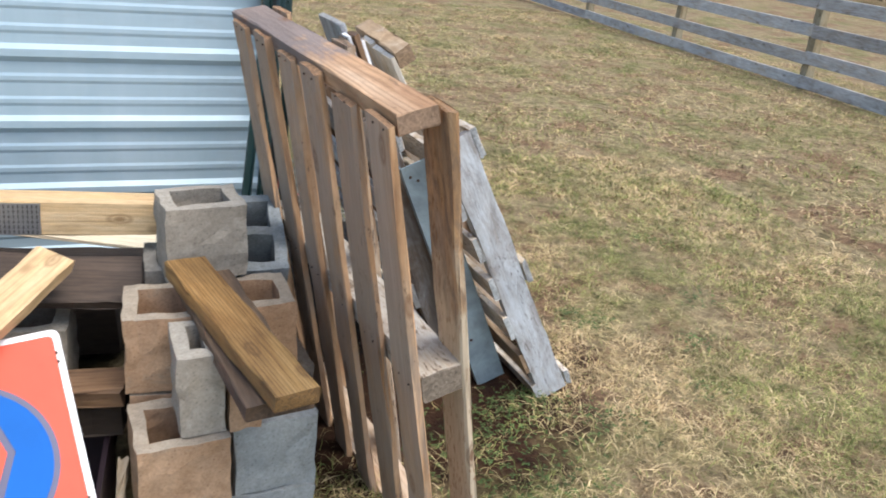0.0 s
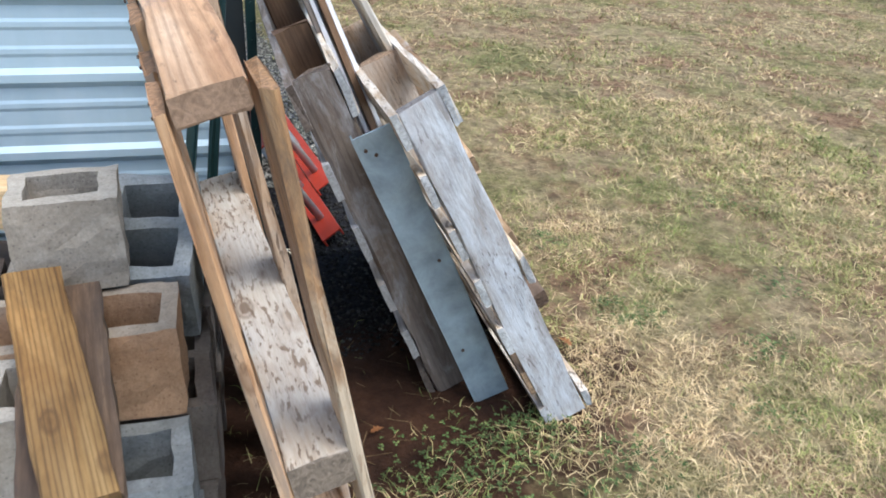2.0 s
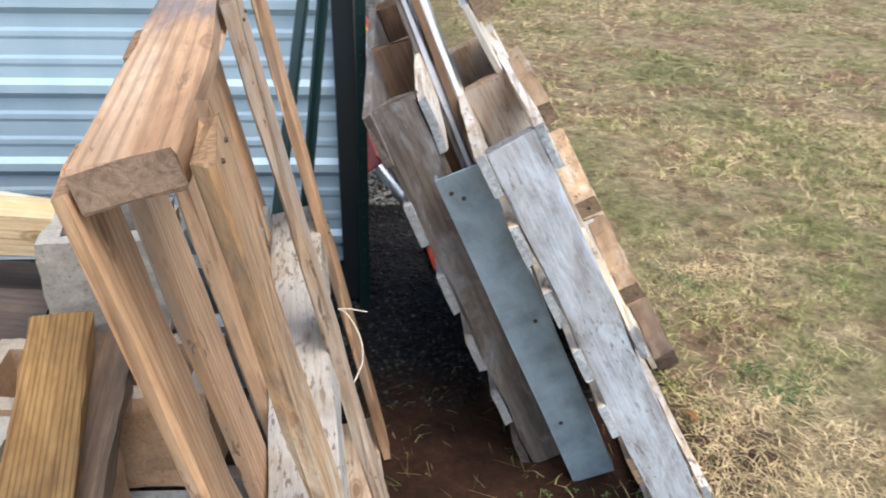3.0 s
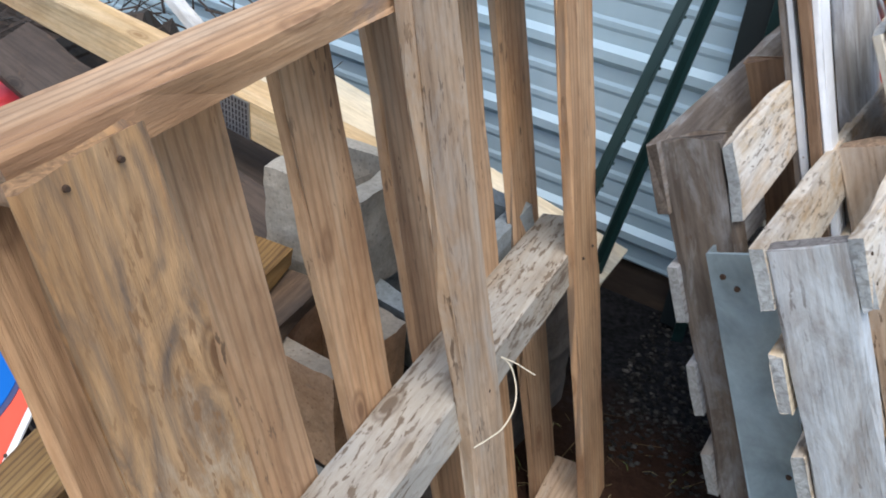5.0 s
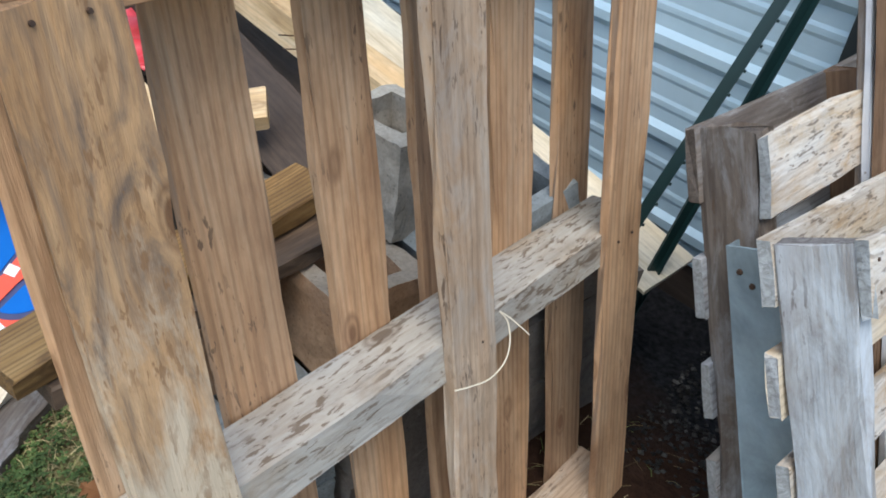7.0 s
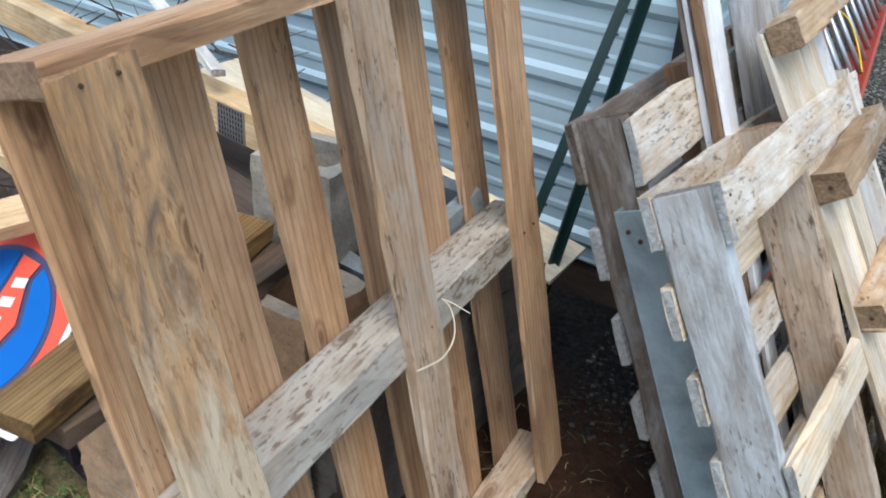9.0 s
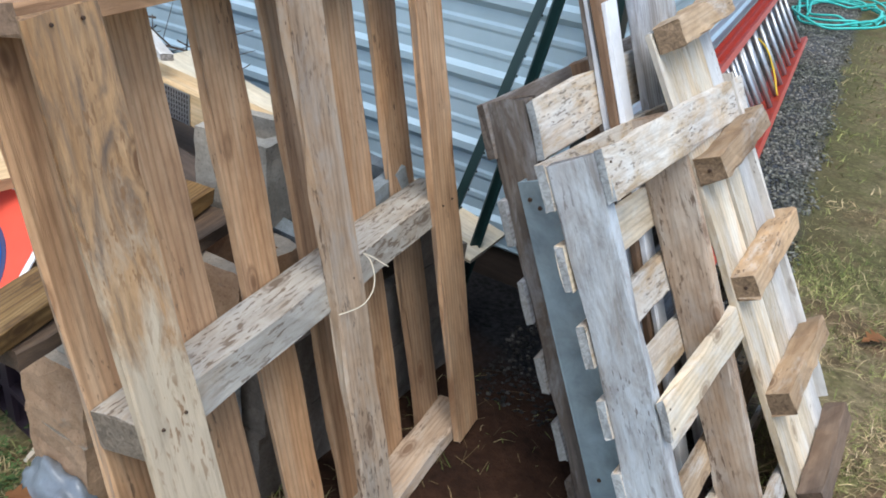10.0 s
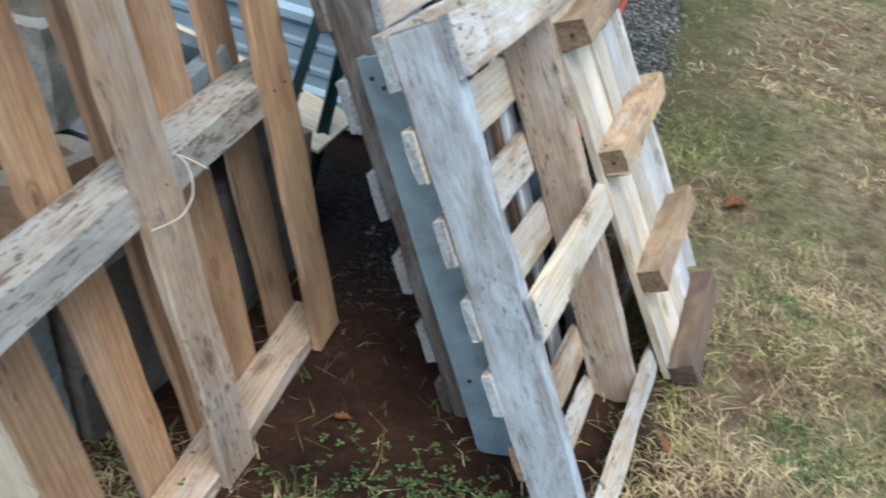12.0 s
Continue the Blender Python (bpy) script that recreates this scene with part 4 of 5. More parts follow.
def truss_beam():
    a, b = Vector((-0.225, -0.862, 0.663)), Vector((-2.1, -0.81, 0.76))
    root = tagged(board("lumber", a, b, 0.092, 0.08, (0, 1, 0), M_YELLOW), "fresh yellow lumber with a steel nail plate", "lumber")
    d = (b - a).normalized()
    p = a + d * 0.49
    bm = boxy(-0.05, -0.042, -0.0015, 0.05, 0.042, 0.0015, 0)
    m = axes(p + Vector((0, -0.0425, 0)), d, (0, -1, 0))
    plate = part("nail_plate", bm, M_PLATE, root, "perforated steel nail plate", m)
    bm = bmesh.new()
    for i in range(9):
        for j in range(6):
            g = bmesh.ops.create_cube(bm, size=1)
            bmesh.ops.scale(bm, verts=g["verts"], vec=(0.0025, 0.009, 0.002))
            bmesh.ops.translate(bm, verts=g["verts"], vec=(-0.042 + i * 0.0105, -0.034 + j * 0.0135, 0.002))
    tagged(part("tooth_slot", bm, M_PLASTIC, plate, at=m), kind="stuff")
    for k in range(2):
        q = a + d * (0.6 + 0.018 * k) + Vector((0, -0.04, -0.02 + 0.025 * k))
        part("nail", tube([q, q + Vector((0.01, -0.045, 0.012))], 0.0016, 6), M_NAIL, root)


def cream_sheet():
    a = Vector((-0.036, -0.372, 0.328))
    d = Vector((-1.2, -0.12, 0.3)).normalized()
    w = Vector((-0.05, 0.226, 0.0))
    m = axes(a, d, d.cross(w) * -1)
    tagged(part("wood_sheet", timber(1.26, 0.23, 0.012, 0.0008, 0.002, 0.004, 8), M_CREAM, at=m), "cream plywood offcut sloping over the pile", "wood sheet")


def sign():
    """A square red yard sign with a blue disc crossed by a lettered band; it lies back on the pile."""
    c = Vector((-0.616, -1.278, 0.576))
    a = Vector((0.983, 0.178, 0.056)).normalized()
    up = Vector((-0.158, 0.728, 0.667))
    up = (up - a * up.dot(a)).normalized()
    n = a.cross(up)
    S = 0.45
    m = Matrix((a, up, n)).transposed().to_4x4()
    m.translation = c - a * S / 2 - up * S / 2
    root = thing("sign", m, "red metal yard sign with a blue disc and white border", "sign")

    def flat(name, polys, z, mt, thick=0.0012, label=""):
        bm = bmesh.new()
        for poly in polys:
            lo = [bm.verts.new((x, y, z - thick)) for x, y in poly]
            hi = [bm.verts.new((x, y, z)) for x, y in poly]
            bm.faces.new(hi)
            bm.faces.new(lo[::-1])
            for i in range(len(poly)):
                j = (i + 1) % len(poly)
                bm.faces.new((lo[i], lo[j], hi[j], hi[i]))
        return part(name, bm, mt, root, label, m)

    def rounded(h, r):
        out = []
        for qx, qy, s in ((1, 1, 0), (-1, 1, 90), (-1, -1, 180), (1, -1, 270)):
            for k in range(5):
                t = radians(s + k * 22.5)
                out.append((qx * (h - r) + r * math.cos(t), qy * (h - r) + r * math.sin(t)))
        return out

    def arc(r, a0, a1, k=28):
        return [(r * math.cos(radians(a0 + (a1 - a0) * i / k)), r * math.sin(radians(a0 + (a1 - a0) * i / k))) for i in range(k + 1)]

    flat("panel", [rounded(S / 2, 0.018)], 0.0, M_SIGN_WHITE, 0.004, "white-bordered panel")
    flat("red_field", [rounded(S / 2 - 0.014, 0.01)], 0.0016, M_SIGN_RED)
    low = lambda poly: [(x, y - 0.034) for x, y in poly]
    flat("disc_outline", [low(arc(0.178, 0, 354, 60))], 0.0032, M_SIGN_NAVY)
    # two blue halves with a zigzag band between them
    right = arc(0.166, -78, 60) + [(0.07, 0.11), (0.1, 0.015), (0.052, -0.1)]
    left = arc(0.166, 90, 250) + [(-0.03, -0.1), (-0.02, 0.0), (-0.005, 0.1)]
    flat("disc_half", [low(right)], 0.0048, M_SIGN_BLUE)
    flat("disc_half", [low(left)], 0.0048, M_SIGN_BLUE)
    band = [(0.07, 0.15), (0.055, 0.11), (0.085, 0.015), (0.035, -0.1), (0.02, -0.16), (-0.042, -0.15), (-0.015, -0.1), (-0.005, 0.0), (0.008, 0.1), (0.012, 0.16)]
    flat("band", [low(band)], 0.0064, M_SIGN_RED)
    for k in range(5):
        y = 0.066 - k * 0.046
        x = 0.042 - 0.01 * k
        flat("letter_bar", [[(x - 0.018, y - 0.014), (x + 0.018, y - 0.008), (x + 0.018, y + 0.014), (x - 0.018, y + 0.008)]], 0.008, M_SIGN_WHITE)
    flat("corner_patch", [[(-0.205, 0.205), (-0.11, 0.205), (-0.205, 0.11)]], 0.0032, M_SIGN_BLUE)
    for x, y in ((0.212, 0.17), (0.212, 0.15), (0.212, -0.15), (0.212, -0.17)):
        nail_head(root, m @ Vector((x, y, 0.0012)), n, 0.004)


truss_beam()
cream_sheet()
sign()
loose_board((-0.625, -1.081, 0.655), (-1.02, -1.74, 0.522), 0.09, 0.038, (0.3, 0.02, 0.95), M_YELLOW, "fresh yellow lumber lying on the pile", "lumber")
loose_board((-0.79, -1.25, 0.575), (-1.55, -1.2, 0.6), 0.09, 0.038, (0, 0.15, 1), M_YELLOW, "fresh yellow lumber lying behind the sign", "lumber")
loose_board((-0.76, -0.88, 0.8), (-1.75, -0.56, 0.98), 0.035, 0.02, (0, 0.2, 1), M_WHITEPAINT, "thin white stick lying over the pile", "stick")
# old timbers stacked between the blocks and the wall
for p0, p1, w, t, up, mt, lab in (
    ((-0.44, -1.04, 0.56), (-1.5, -0.95, 0.64), 0.16, 0.03, (0, -0.35, 1), M_DARKWOOD, "dark board sagging over the pile"),
    ((-0.42, -0.86, 0.5), (-1.6, -0.8, 0.56), 0.2, 0.035, (0, -0.2, 1), M_DARKWOOD, "dark board in the pile"),
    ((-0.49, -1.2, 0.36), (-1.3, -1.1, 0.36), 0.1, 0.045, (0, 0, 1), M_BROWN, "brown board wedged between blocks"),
    ((-0.49, -1.16, 0.28), (-1.4, -1.05, 0.27), 0.12, 0.09, (0, 0, 1), M_DARKWOOD, "dark timber in the pile"),
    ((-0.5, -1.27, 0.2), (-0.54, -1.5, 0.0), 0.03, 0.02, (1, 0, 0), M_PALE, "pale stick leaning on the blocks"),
    ((-0.52, -1.0, 0.15), (-1.5, -0.9, 0.13), 0.14, 0.14, (0, 0, 1), M_DARKWOOD, "old square timber under the pile"),
    ((-0.5, -0.6, 0.25), (-1.7, -0.5, 0.25), 0.2, 0.16, (0, 0, 1), M_DARKWOOD, "old timber against the shed wall"),
    ((-0.5, -0.35, 0.14), (-1.9, -0.3, 0.14), 0.2, 0.2, (0, 0, 1), M_DARKWOOD, "old timber against the shed wall"),
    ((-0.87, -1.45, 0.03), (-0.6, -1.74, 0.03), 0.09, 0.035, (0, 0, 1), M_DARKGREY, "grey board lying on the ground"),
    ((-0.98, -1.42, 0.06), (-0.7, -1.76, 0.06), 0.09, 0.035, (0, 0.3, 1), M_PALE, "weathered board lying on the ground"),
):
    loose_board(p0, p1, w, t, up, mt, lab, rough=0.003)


def crate():
    """A dark plastic crate below the sign."""
    bm = cells([-0.14, -0.128, -0.02, 0.02, 0.128, 0.14], [-0.17, -0.158, 0.158, 0.17], [0, 0.012, 0.1, 0.118, 0.2, 0.22],
               lambda i, j, k: (k == 0 or i in (0, 4) or j in (0, 2)) and not (j == 0 and i in (1, 3) and k in (1, 3)))
    tagged(part("plastic_crate", bm, M_PLASTIC, at=pose(-0.68, -1.28, 0.0, 0, 0, -5)), "dark plastic crate under the pile", "crate")


crate()


def brush_heap():
    """A heap of dead twigs beside the pile."""
    r = random.Random(21)
    bm = bmesh.new()
    for k in range(420):
        x, y = r.gauss(-1.65, 0.32), r.uniform(-1.0, -0.15)
        h = max(0.05, 0.72 - 0.5 * abs(x + 1.65)) * r.random()
        d = Vector((r.uniform(-1, 1), r.uniform(-1, 1), r.uniform(-0.25, 0.5))).normalized() * r.uniform(0.08, 0.3)
        w = r.uniform(0.002, 0.006)
        p = Vector((x, y, h + 0.02))
        side = d.cross(Vector((0, 0, 1))).normalized() * w
        top = Vector((0, 0, w * 1.4))
        a = [bm.verts.new(p + q) for q in (side, -side, top)]
        c = [bm.verts.new(p + d + q * 0.5) for q in (side, -side, top)]
        for i in range(3):
            bm.faces.new((a[i], a[(i + 1) % 3], c[(i + 1) % 3], c[i]))
    tagged(part("brush", bm, M_DARKWOOD), "heap of dark dead twigs beside the pile", "brush", kind="stuff")
    bm = bmesh.new()
    bmesh.ops.create_icosphere(bm, subdivisions=4, radius=1)
    for v in bm.verts:
        k = 1 + 0.35 * noise.noise(v.co * 3) + 0.12 * noise.noise(v.co * 9)
        v.co = Vector((v.co.x * 0.62 * k, v.co.y * 0.45 * k, max(v.co.z, -0.02) * 0.52 * k))
    tagged(part("compost", bm, M_DARKWOOD, at=Matrix.Translation((-1.7, -0.55, 0.0))), "dark heap of rotted leaves and twigs", "compost", kind="stuff")


brush_heap()


def red_tarp():
    """A small crumpled red sheet on the heap behind the lumber."""
    bm = bmesh.new()
    bmesh.ops.create_grid(bm, x_segments=18, y_segments=14, size=0.5)
    for v in bm.verts:
        x, y = v.co.x * 0.34, v.co.y * 0.24
        v.co = Vector((x, y, 0.035 * noise.noise((x * 9, y * 9, 2)) + 0.02 * noise.noise((x * 22, y * 22, 5))))
    bmesh.ops.solidify(bm, geom=bm.faces[:], thickness=0.002)
    tagged(part("plastic_sheet", bm, M_REDPLASTIC, at=pose(-1.42, -1.04, 0.52, 14, -6, 20), smooth=True), "small crumpled red plastic sheet on the heap", "plastic sheet")


red_tarp()


def plastic_film():
    """Crumpled wet film at the foot of the blocks."""
    bm = bmesh.new()
    bmesh.ops.create_icosphere(bm, subdivisions=4, radius=1)
    for v in bm.verts:
        k = 1 + 0.22 * noise.noise(v.co * 2.2) + 0.1 * abs(noise.noise(v.co * 6.0)) + 0.03 * noise.noise(v.co * 17)
        v.co = Vector((v.co.x * 0.13 * k, v.co.y * 0.055 * k, max(v.co.z, -0.05) * 0.105 * k))
    tagged(part("plastic_film", bm, M_FILM, at=pose(-0.37, -1.525, 0.0, 0, 0, -6), smooth=True), "crumpled wet grey plastic film at the foot of the blocks", "plastic film")


plastic_film()

# ---- turf, clover, crushed stone ----
G = np.random.default_rng(5)


def stuff(name, verts, faces, material, label, category):
    me = bpy.data.meshes.new(name)
    v = np.asarray(verts, dtype=np.float32)
    f = np.asarray(faces, dtype=np.int32)
    k = f.shape[1]
    me.vertices.add(len(v))
    me.vertices.foreach_set("co", v.ravel())
    me.loops.add(f.size)
    me.loops.foreach_set("vertex_index", f.ravel())
    me.polygons.add(len(f))
    me.polygons.foreach_set("loop_start", np.arange(0, f.size, k, dtype=np.int32))
    me.update(calc_edges=True)
    me.materials.append(material)
    return tagged(new(name, me), label, category, kind="stuff")


def waves(x, y, seed):
    """Smooth uneven patches between -1 and 1."""
    r = np.random.default_rng(seed)
    s = np.zeros_like(x)
    for k in range(7):
        a, f = r.uniform(0, 6.28), r.uniform(0.8, 5.0)
        s += np.sin((x * math.cos(a) + y * math.sin(a)) * f + r.uniform(0, 6.28)) / 3.2
    return s


def bare(x, y):
    """How bare the clay is, 1 in the middle of the worn patch."""
    d = np.sqrt(((x - 0.3) / 0.72) ** 2 + ((y + 0.68) / 0.46) ** 2) + 0.18 * waves(x * 2, y * 2, 3)
    return np.clip((1.2 - d) * 3, 0, 1)


def stony(x, y):
    edge = 0.75 - 0.145 * y + 0.05 * waves(x * 2, y * 2, 8)
    return np.clip((edge - x) * 12, 0, 1) * np.clip((y + 0.62) * 5, 0, 1)


def blades(name, n, xr, yr, length, width, lift, material, label, keep):
    x, y = G.uniform(*xr, n), G.uniform(*yr, n)
    k = G.random(n) < keep(x, y) * (1 - stony(x, y)) * (1 - 0.96 * bare(x, y))
    k &= ~((x < 0.1 - 0.164 * y) & (y > -0.02)) & ~((x < -0.05) & (x > -1.6) & (y > -1.5))
    x, y = x[k], y[k]
    n = len(x)
    z = np.array([ground_height(a, b) for a, b in zip(x, y)]) - 0.004
    az, ln, wd = G.uniform(0, 6.283, n), G.uniform(*length, n), G.uniform(*width, n)
    el = radians(90) * G.uniform(*lift, n)
    dx, dy = np.cos(az), np.sin(az)
    p = np.stack([x, y, z], 1)
    d1 = np.stack([dx * np.cos(el), dy * np.cos(el), np.sin(el)], 1)
    el2 = el * 0.25 - 0.15
    curl = az + G.uniform(-0.6, 0.6, n)
    d2 = np.stack([np.cos(curl) * np.cos(el2), np.sin(curl) * np.cos(el2), np.sin(el2)], 1)
    s = np.stack([-dy, dx, G.uniform(-0.5, 0.5, n)], 1) * (wd / 2)[:, None]
    q = p + d1 * (ln * 0.55)[:, None]
    e = q + d2 * (ln * 0.45)[:, None]
    v = np.stack([p - s, p + s, q + s * 0.8, q - s * 0.8, e + s * 0.15, e - s * 0.15], 1).reshape(-1, 3)
    i = np.arange(n)[:, None] * 6
    f = np.concatenate([i + np.array([[0, 1, 2, 3]]), i + np.array([[3, 2, 4, 5]])], 0)
    stuff(name, v, f, material, label, "grass")


M_GREENBLADE = island_mix("green_blades", [(0.0, (0.12, 0.16, 0.055)), (0.5, (0.2, 0.23, 0.09)), (1.0, (0.34, 0.35, 0.17))])


def spots(x, y, where):
    """Soft round patches (x, y, radius)."""
    return sum(np.exp(-(((x - a) ** 2 + (y - b) ** 2) / r ** 2) ** 1.3) for a, b, r in where)


def worn(x, y):
    """Scuffed places where the soil shows through."""
    s = spots(x + 0.04 * waves(x * 5, y * 5, 6), y + 0.04 * waves(x * 5, y * 5, 7), ((1.57, -0.6, 0.16), (1.78, -0.36, 0.2), (1.15, 0.62, 0.2), (1.5, 0.66, 0.22), (2.4, -0.73, 0.15), (0.68, -1.25, 0.12), (1.1, -0.36, 0.12), (1.3, 0.69, 0.18), (0.9, 0.2, 0.12), (1.95, 0.1, 0.14), (1.75, 0.9, 0.2)))
    return np.clip(s + np.clip(waves(x * 1.9, y * 1.9, 12) - 0.55, 0, 1) * 1.6, 0, 0.93)


def fringe(x, y):
    """The damp mossy strip beside the crushed stone."""
    d = x - (0.75 - 0.145 * y) + 0.08 * waves(x * 3, y * 3, 15)
    return np.clip(1.3 - d / 0.8, 0, 1) * np.clip(y + 0.3, 0, 1)


def dry(x, y):
    tuft = 0.55 + 0.3 * waves(x * 7, y * 7, 9) + 0.35 * waves(x * 19, y * 19, 21)
    return np.clip((0.62 + 0.4 * waves(x, y, 1) + 0.9 * spots(x, y, ((1.2, -0.97, 0.35), (1.25, -0.62, 0.22), (1.4, 0.24, 0.27)))) * tuft * (1 - worn(x, y)) * (1 - 0.85 * fringe(x, y)), 0.03, 1)


def lush(x, y):
    tuft = 0.55 + 0.4 * waves(x * 6, y * 6, 10) + 0.35 * waves(x * 17, y * 17, 22)
    return np.clip((0.48 + 0.5 * waves(x * 1.6, y * 1.6, 2) - 1.0 * spots(x, y, ((1.2, -0.97, 0.35), (1.25, -0.62, 0.22), (1.4, 0.24, 0.27))) + 0.6 * spots(x, y, ((1.13, 0.22, 0.3), (1.4, -0.1, 0.3), (1.75, -1.46, 0.5), (1.25, -0.5, 0.12), (2.3, 0.5, 0.6)))) * tuft * (1 - worn(x, y)) * (1 - 0.35 * fringe(x, y)), 0.03, 1)


far_off = lambda x, y: np.clip((np.hypot(x - 0.2, y + 2.3) - 3.0) * 1.5, 0, 1)
blades("dry_grass", 260000, (-0.9, 3.2), (-2.4, 1.8), (0.022, 0.085), (0.0012, 0.003), (0.03, 0.5), M_BLADE, "matted straw-coloured winter grass", dry)
blades("green_grass", 260000, (-0.9, 3.2), (-2.4, 1.8), (0.02, 0.07), (0.0012, 0.003), (0.12, 0.75), M_GREENBLADE, "sparse green winter grass", lush)
blades("dry_grass", 170000, (-0.2, 8.5), (-1.0, 11.0), (0.04, 0.11), (0.003, 0.007), (0.03, 0.5), M_BLADE, "matted straw-coloured winter grass further off", lambda x, y: dry(x, y) * far_off(x, y))
blades("green_grass", 150000, (-0.2, 8.5), (-1.0, 11.0), (0.035, 0.09), (0.003, 0.0065), (0.1, 0.7), M_GREENBLADE, "sparse green winter grass further off", lambda x, y: lush(x, y) * far_off(x, y))


def straws():
    n = 190
    x, y = G.normal(0.3, 0.42, n), G.normal(-0.85, 0.28, n)
    k = (y < -0.45) & ~((x < -0.03) & (y > -1.55))
    x, y = x[k], y[k]
    n = len(x)
    z = np.array([ground_height(a, b) for a, b in zip(x, y)]) + 0.003
    az, ln = G.uniform(0, 6.283, n), G.uniform(0.015, 0.08, n)
    d = np.stack([np.cos(az) * ln, np.sin(az) * ln, G.uniform(-0.004, 0.012, n)], 1)
    s = np.stack([-np.sin(az), np.cos(az), np.zeros(n)], 1) * 0.0008
    p = np.stack([x, y, z], 1)
    v = np.stack([p - s, p + s, p + d + s, p + d - s], 1).reshape(-1, 3)
    stuff("straw", v, np.arange(n)[:, None] * 4 + np.array([[0, 1, 2, 3]]), M_STRAW, "loose straws on the clay", "straw")


def clover(n=4000):
    spots = ((-0.58, -1.76, 0.17, 0.12, 0.72), (0.7, -0.99, 0.1, 0.04, 0.035), (0.54, -1.1, 0.12, 0.08, 0.05), (1.24, -0.42, 0.05, 0.03, 0.012), (0.42, -1.32, 0.16, 0.12, 0.05), (1.3, -0.52, 0.06, 0.04, 0.02), (1.62, -0.75, 0.05, 0.04, 0.02), (1.9, -0.4, 0.07, 0.05, 0.02), (1.45, -1.05, 0.06, 0.05, 0.015), (0.95, -1.15, 0.1, 0.06, 0.025), (1.15, 0.1, 0.06, 0.05, 0.015), (2.1, 0.3, 0.08, 0.06, 0.02), (0.62, -1.45, 0.12, 0.08, 0.03))
    vs, fs = [], []
    for cx, cy, sx, sy, share in spots:
        for _ in range(int(n * share)):
            x, y = G.normal(cx, sx), G.normal(cy, sy)
            if -0.5 < x < -0.05 and y > -1.52:
                continue
            z = ground_height(x, y) + G.uniform(0.004, 0.028)
            r, a0 = G.uniform(0.003, 0.0065), G.uniform(0, 6.28)
            for k in range(3):
                a = a0 + k * 2.094
                t = G.uniform(-0.35, 0.35)
                o = len(vs)
                for rad, da in ((0.0, 0), (1.2, -0.6), (1.9, 0.0), (1.2, 0.6)):
                    vs.append((x + rad * r * math.cos(a + da), y + rad * r * math.sin(a + da), z + rad * r * t))
                fs.append((o, o + 1, o + 2, o + 3))
    stuff("clover", vs, fs, M_CLOVER, "low green clover by the pallets", "clover")


def crushed_stone(n, y0, y1, material, label, size):
    base = np.array([(1, 0, 0), (-1, 0, 0), (0, 1, 0), (0, -1, 0), (0, 0, 1), (0, 0, -1)], float)
    tri = np.array([(0, 2, 4), (2, 1, 4), (1, 3, 4), (3, 0, 4), (2, 0, 5), (1, 2, 5), (3, 1, 5), (0, 3, 5)])
    y = y0 + (y1 - y0) * G.random(n) ** 1.3
    x = G.uniform(0.0, 1.0, n) * 1.0 - 0.16 * y - 0.02
    k = G.random(n) < stony(x, y)
    x, y = x[k], y[k]
    n = len(x)
    s = G.uniform(*size, n)
    v = base[None] * s[:, None, None] * G.uniform(0.6, 1.3, (n, 6, 1))
    a = G.uniform(0, 6.28, n)
    c, sn = np.cos(a)[:, None], np.sin(a)[:, None]
    v = np.stack([v[..., 0] * c - v[..., 1] * sn, v[..., 0] * sn + v[..., 1] * c, v[..., 2] * 0.7], -1)
    v += np.stack([x, y, np.array([ground_height(p, q) for p, q in zip(x, y)]) + 0.003], 1)[:, None]
    f = (np.arange(n)[:, None, None] * 6 + tri[None]).reshape(-1, 3)
    stuff("crushed_stone", v.reshape(-1, 3), f, material, label, "gravel")


def oak_leaf(at, turn, size, tilt):
    """A curled dead oak leaf with lobes."""
    bm = bmesh.new()
    half = [(0.0, 0.0), (0.18, 0.1), (0.25, 0.06), (0.38, 0.26), (0.48, 0.1), (0.62, 0.34), (0.72, 0.12), (0.85, 0.22), (1.0, 0.0)]
    mid = [bm.verts.new((x * size, 0, 0.1 * size * math.sin(x * 3.1))) for x, y in half]
    for sgn in (1, -1):
        edge = [mid[0]] + [bm.verts.new((x * size, sgn * y * size, 0.12 * size * math.sin(x * 3.1) + 0.5 * y * y * size)) for x, y in half[1:-1]] + [mid[-1]]
        for i in range(len(half) - 1):
            q = []
            for vv in (mid[i], mid[i + 1], edge[i + 1], edge[i]):
                if vv not in q:
                    q.append(vv)
            if len(q) > 2:
                bm.faces.new(q)
    bmesh.ops.solidify(bm, geom=bm.faces[:], thickness=0.0006)
    tagged(part("oak_leaf", bm, M_LEAF, at=pose(*at, *tilt, turn)), "dry brown oak leaf on the ground", "leaf", "fallen oak leaves")


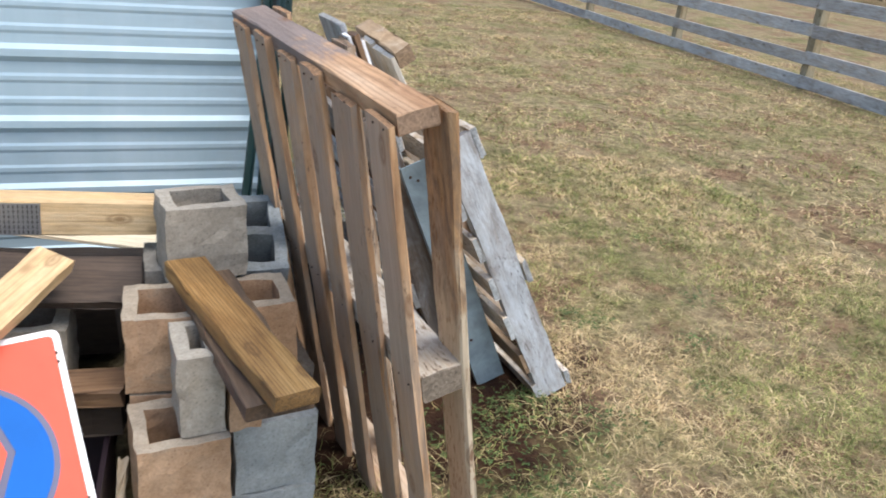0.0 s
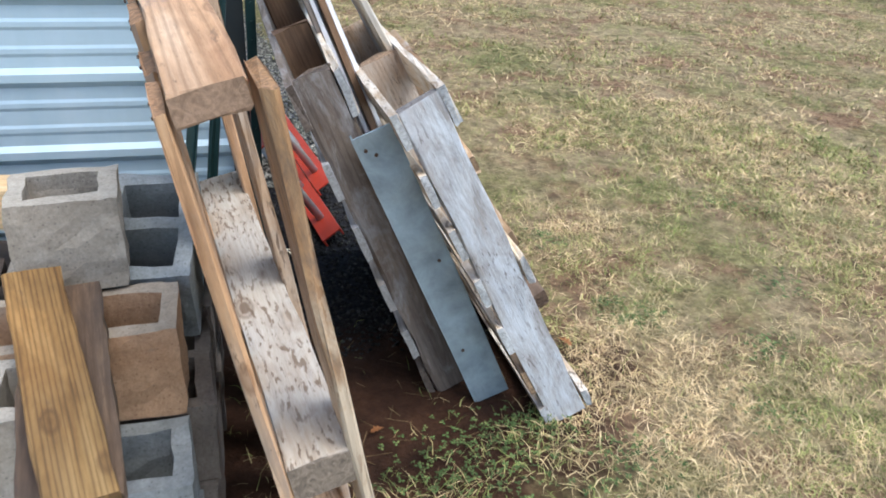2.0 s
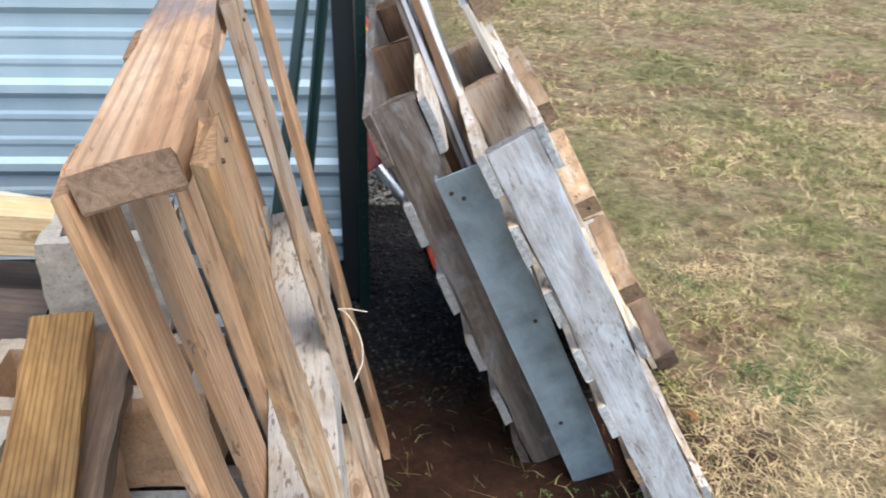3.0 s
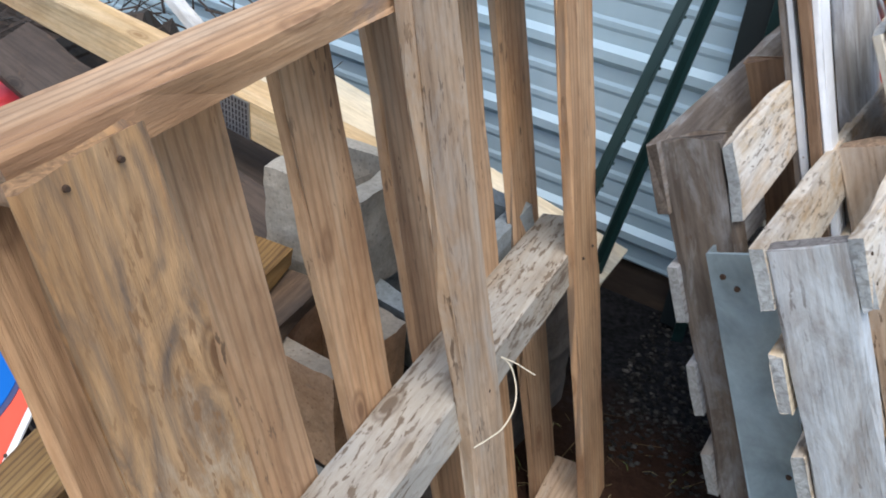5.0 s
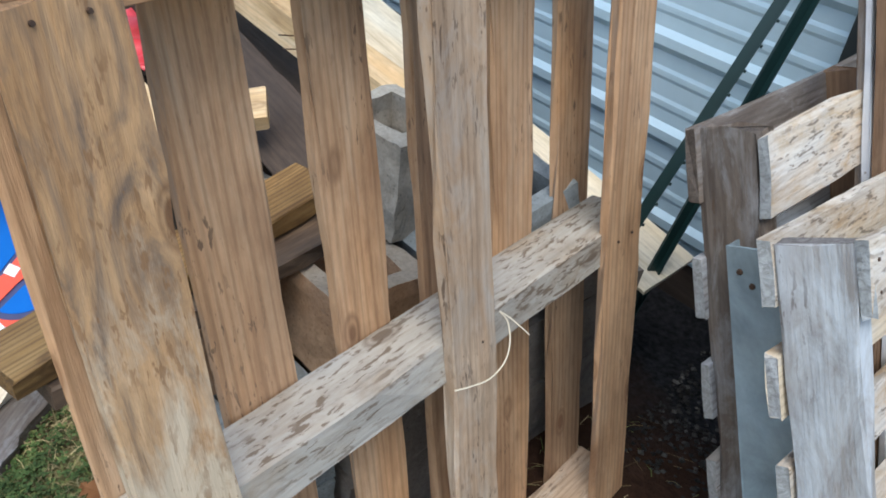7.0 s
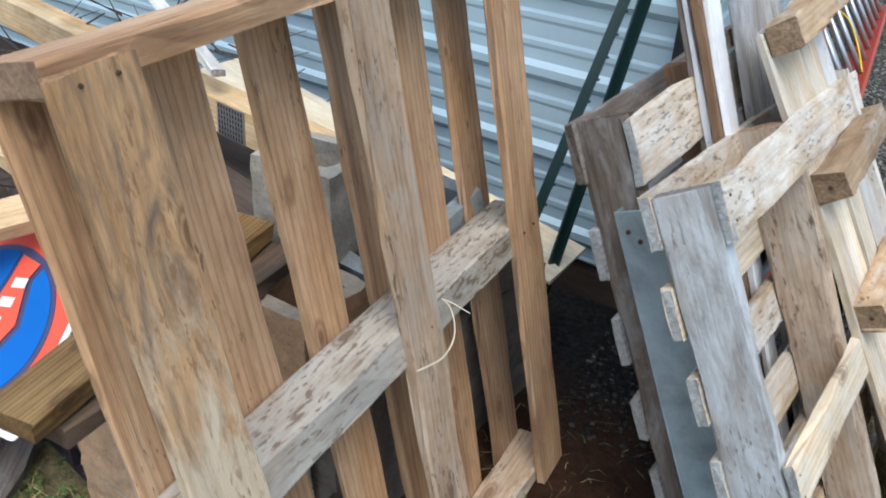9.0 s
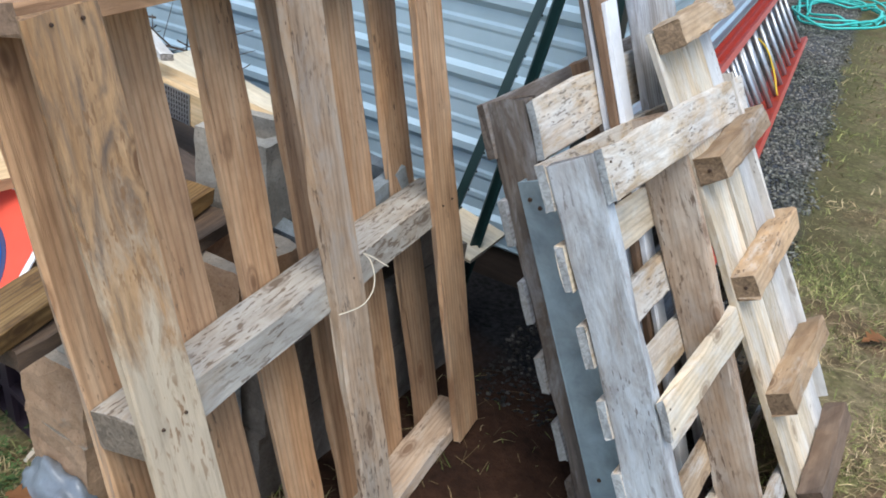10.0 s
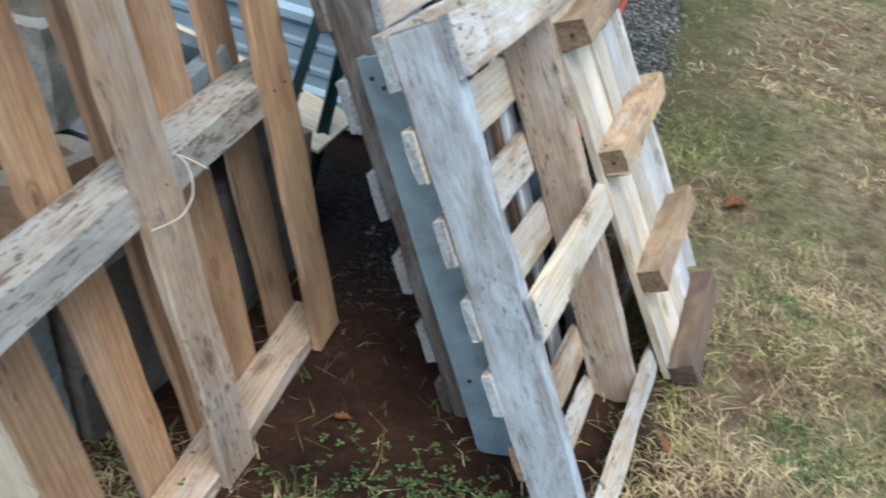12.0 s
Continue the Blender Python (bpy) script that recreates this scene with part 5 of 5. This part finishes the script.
straws()
clover()
# the corner stones carry the pallets' shade in their colour
crushed_stone(7000, -0.58, 1.3, M_STONE_SHADED, "crushed stone at the shed corner, coloured dark for shade", (0.004, 0.01))
crushed_stone(26000, 0.7, 8.5, M_STONE_LIT, "blue-grey crushed stone along the shed", (0.006, 0.014))
for at, turn, size, tilt in (((-0.47, -1.6, 0.02), 20, 0.1, (10, -8)), ((-0.41, -1.55, 0.015), 100, 0.06, (0, 5)), ((0.92, 0.5, 0.015), 60, 0.12, (6, 4)), ((0.36, -0.93, 0.012), 200, 0.04, (0, 0)), ((0.96, -0.62, 0.02), 310, 0.05, (0, 10))):
    oak_leaf(at, turn, size, tilt)

# ---- the board fence of the field ----


def fence():
    spots = [(7.144 + 0.14 * i, 4.561 + 2.814 * i) for i in range(-3, 12)]
    spots = [Vector((x, y, ground_height(x, y))) for x, y in spots]
    root = thing("fence", spots[3], "weathered grey board fence along a field", "fence")
    front = Vector((-0.075, 0, 0))
    for p in spots:
        board("post", p - Vector((0, 0, 0.02)), p + Vector((RNG.uniform(-0.02, 0.02), RNG.uniform(-0.02, 0.02), 1.2)), 0.12, 0.11, (1, -0.05, 0), M_FENCEPOST, root, seg=4)
    for p, q in zip(spots, spots[1:]):
        for z in FENCE_RAILS:
            board("rail", p + front + Vector((0, 0, z + RNG.uniform(-0.01, 0.01))), q + front + Vector((0, 0, z + RNG.uniform(-0.01, 0.01))), 0.14, 0.025, (1, -0.05, 0), M_FENCE, root, seg=4)


FENCE_RAILS = (0.09, 0.37, 0.68, 1.0)
fence()


def thicket():
    """A far strip of bare brush past the field."""
    n = 2600
    x, y, h = G.uniform(22, 25, n), G.uniform(-6, 46, n), G.uniform(0.6, 2.6, n)
    a = G.normal(0, 0.35, n)
    w = G.uniform(0.02, 0.07, n)
    v = np.stack([np.stack([x, y - w, 0 * x], 1), np.stack([x, y + w, 0 * x], 1), np.stack([x + 0.1, y + a * h + w * 0.4, h], 1), np.stack([x + 0.1, y + a * h - w * 0.4, h], 1)], 1).reshape(-1, 3)
    stuff("brush", v, np.arange(n)[:, None] * 4 + np.array([[0, 1, 2, 3]]), M_DARKWOOD, "bare grey brush beyond the field", "brush")


thicket()
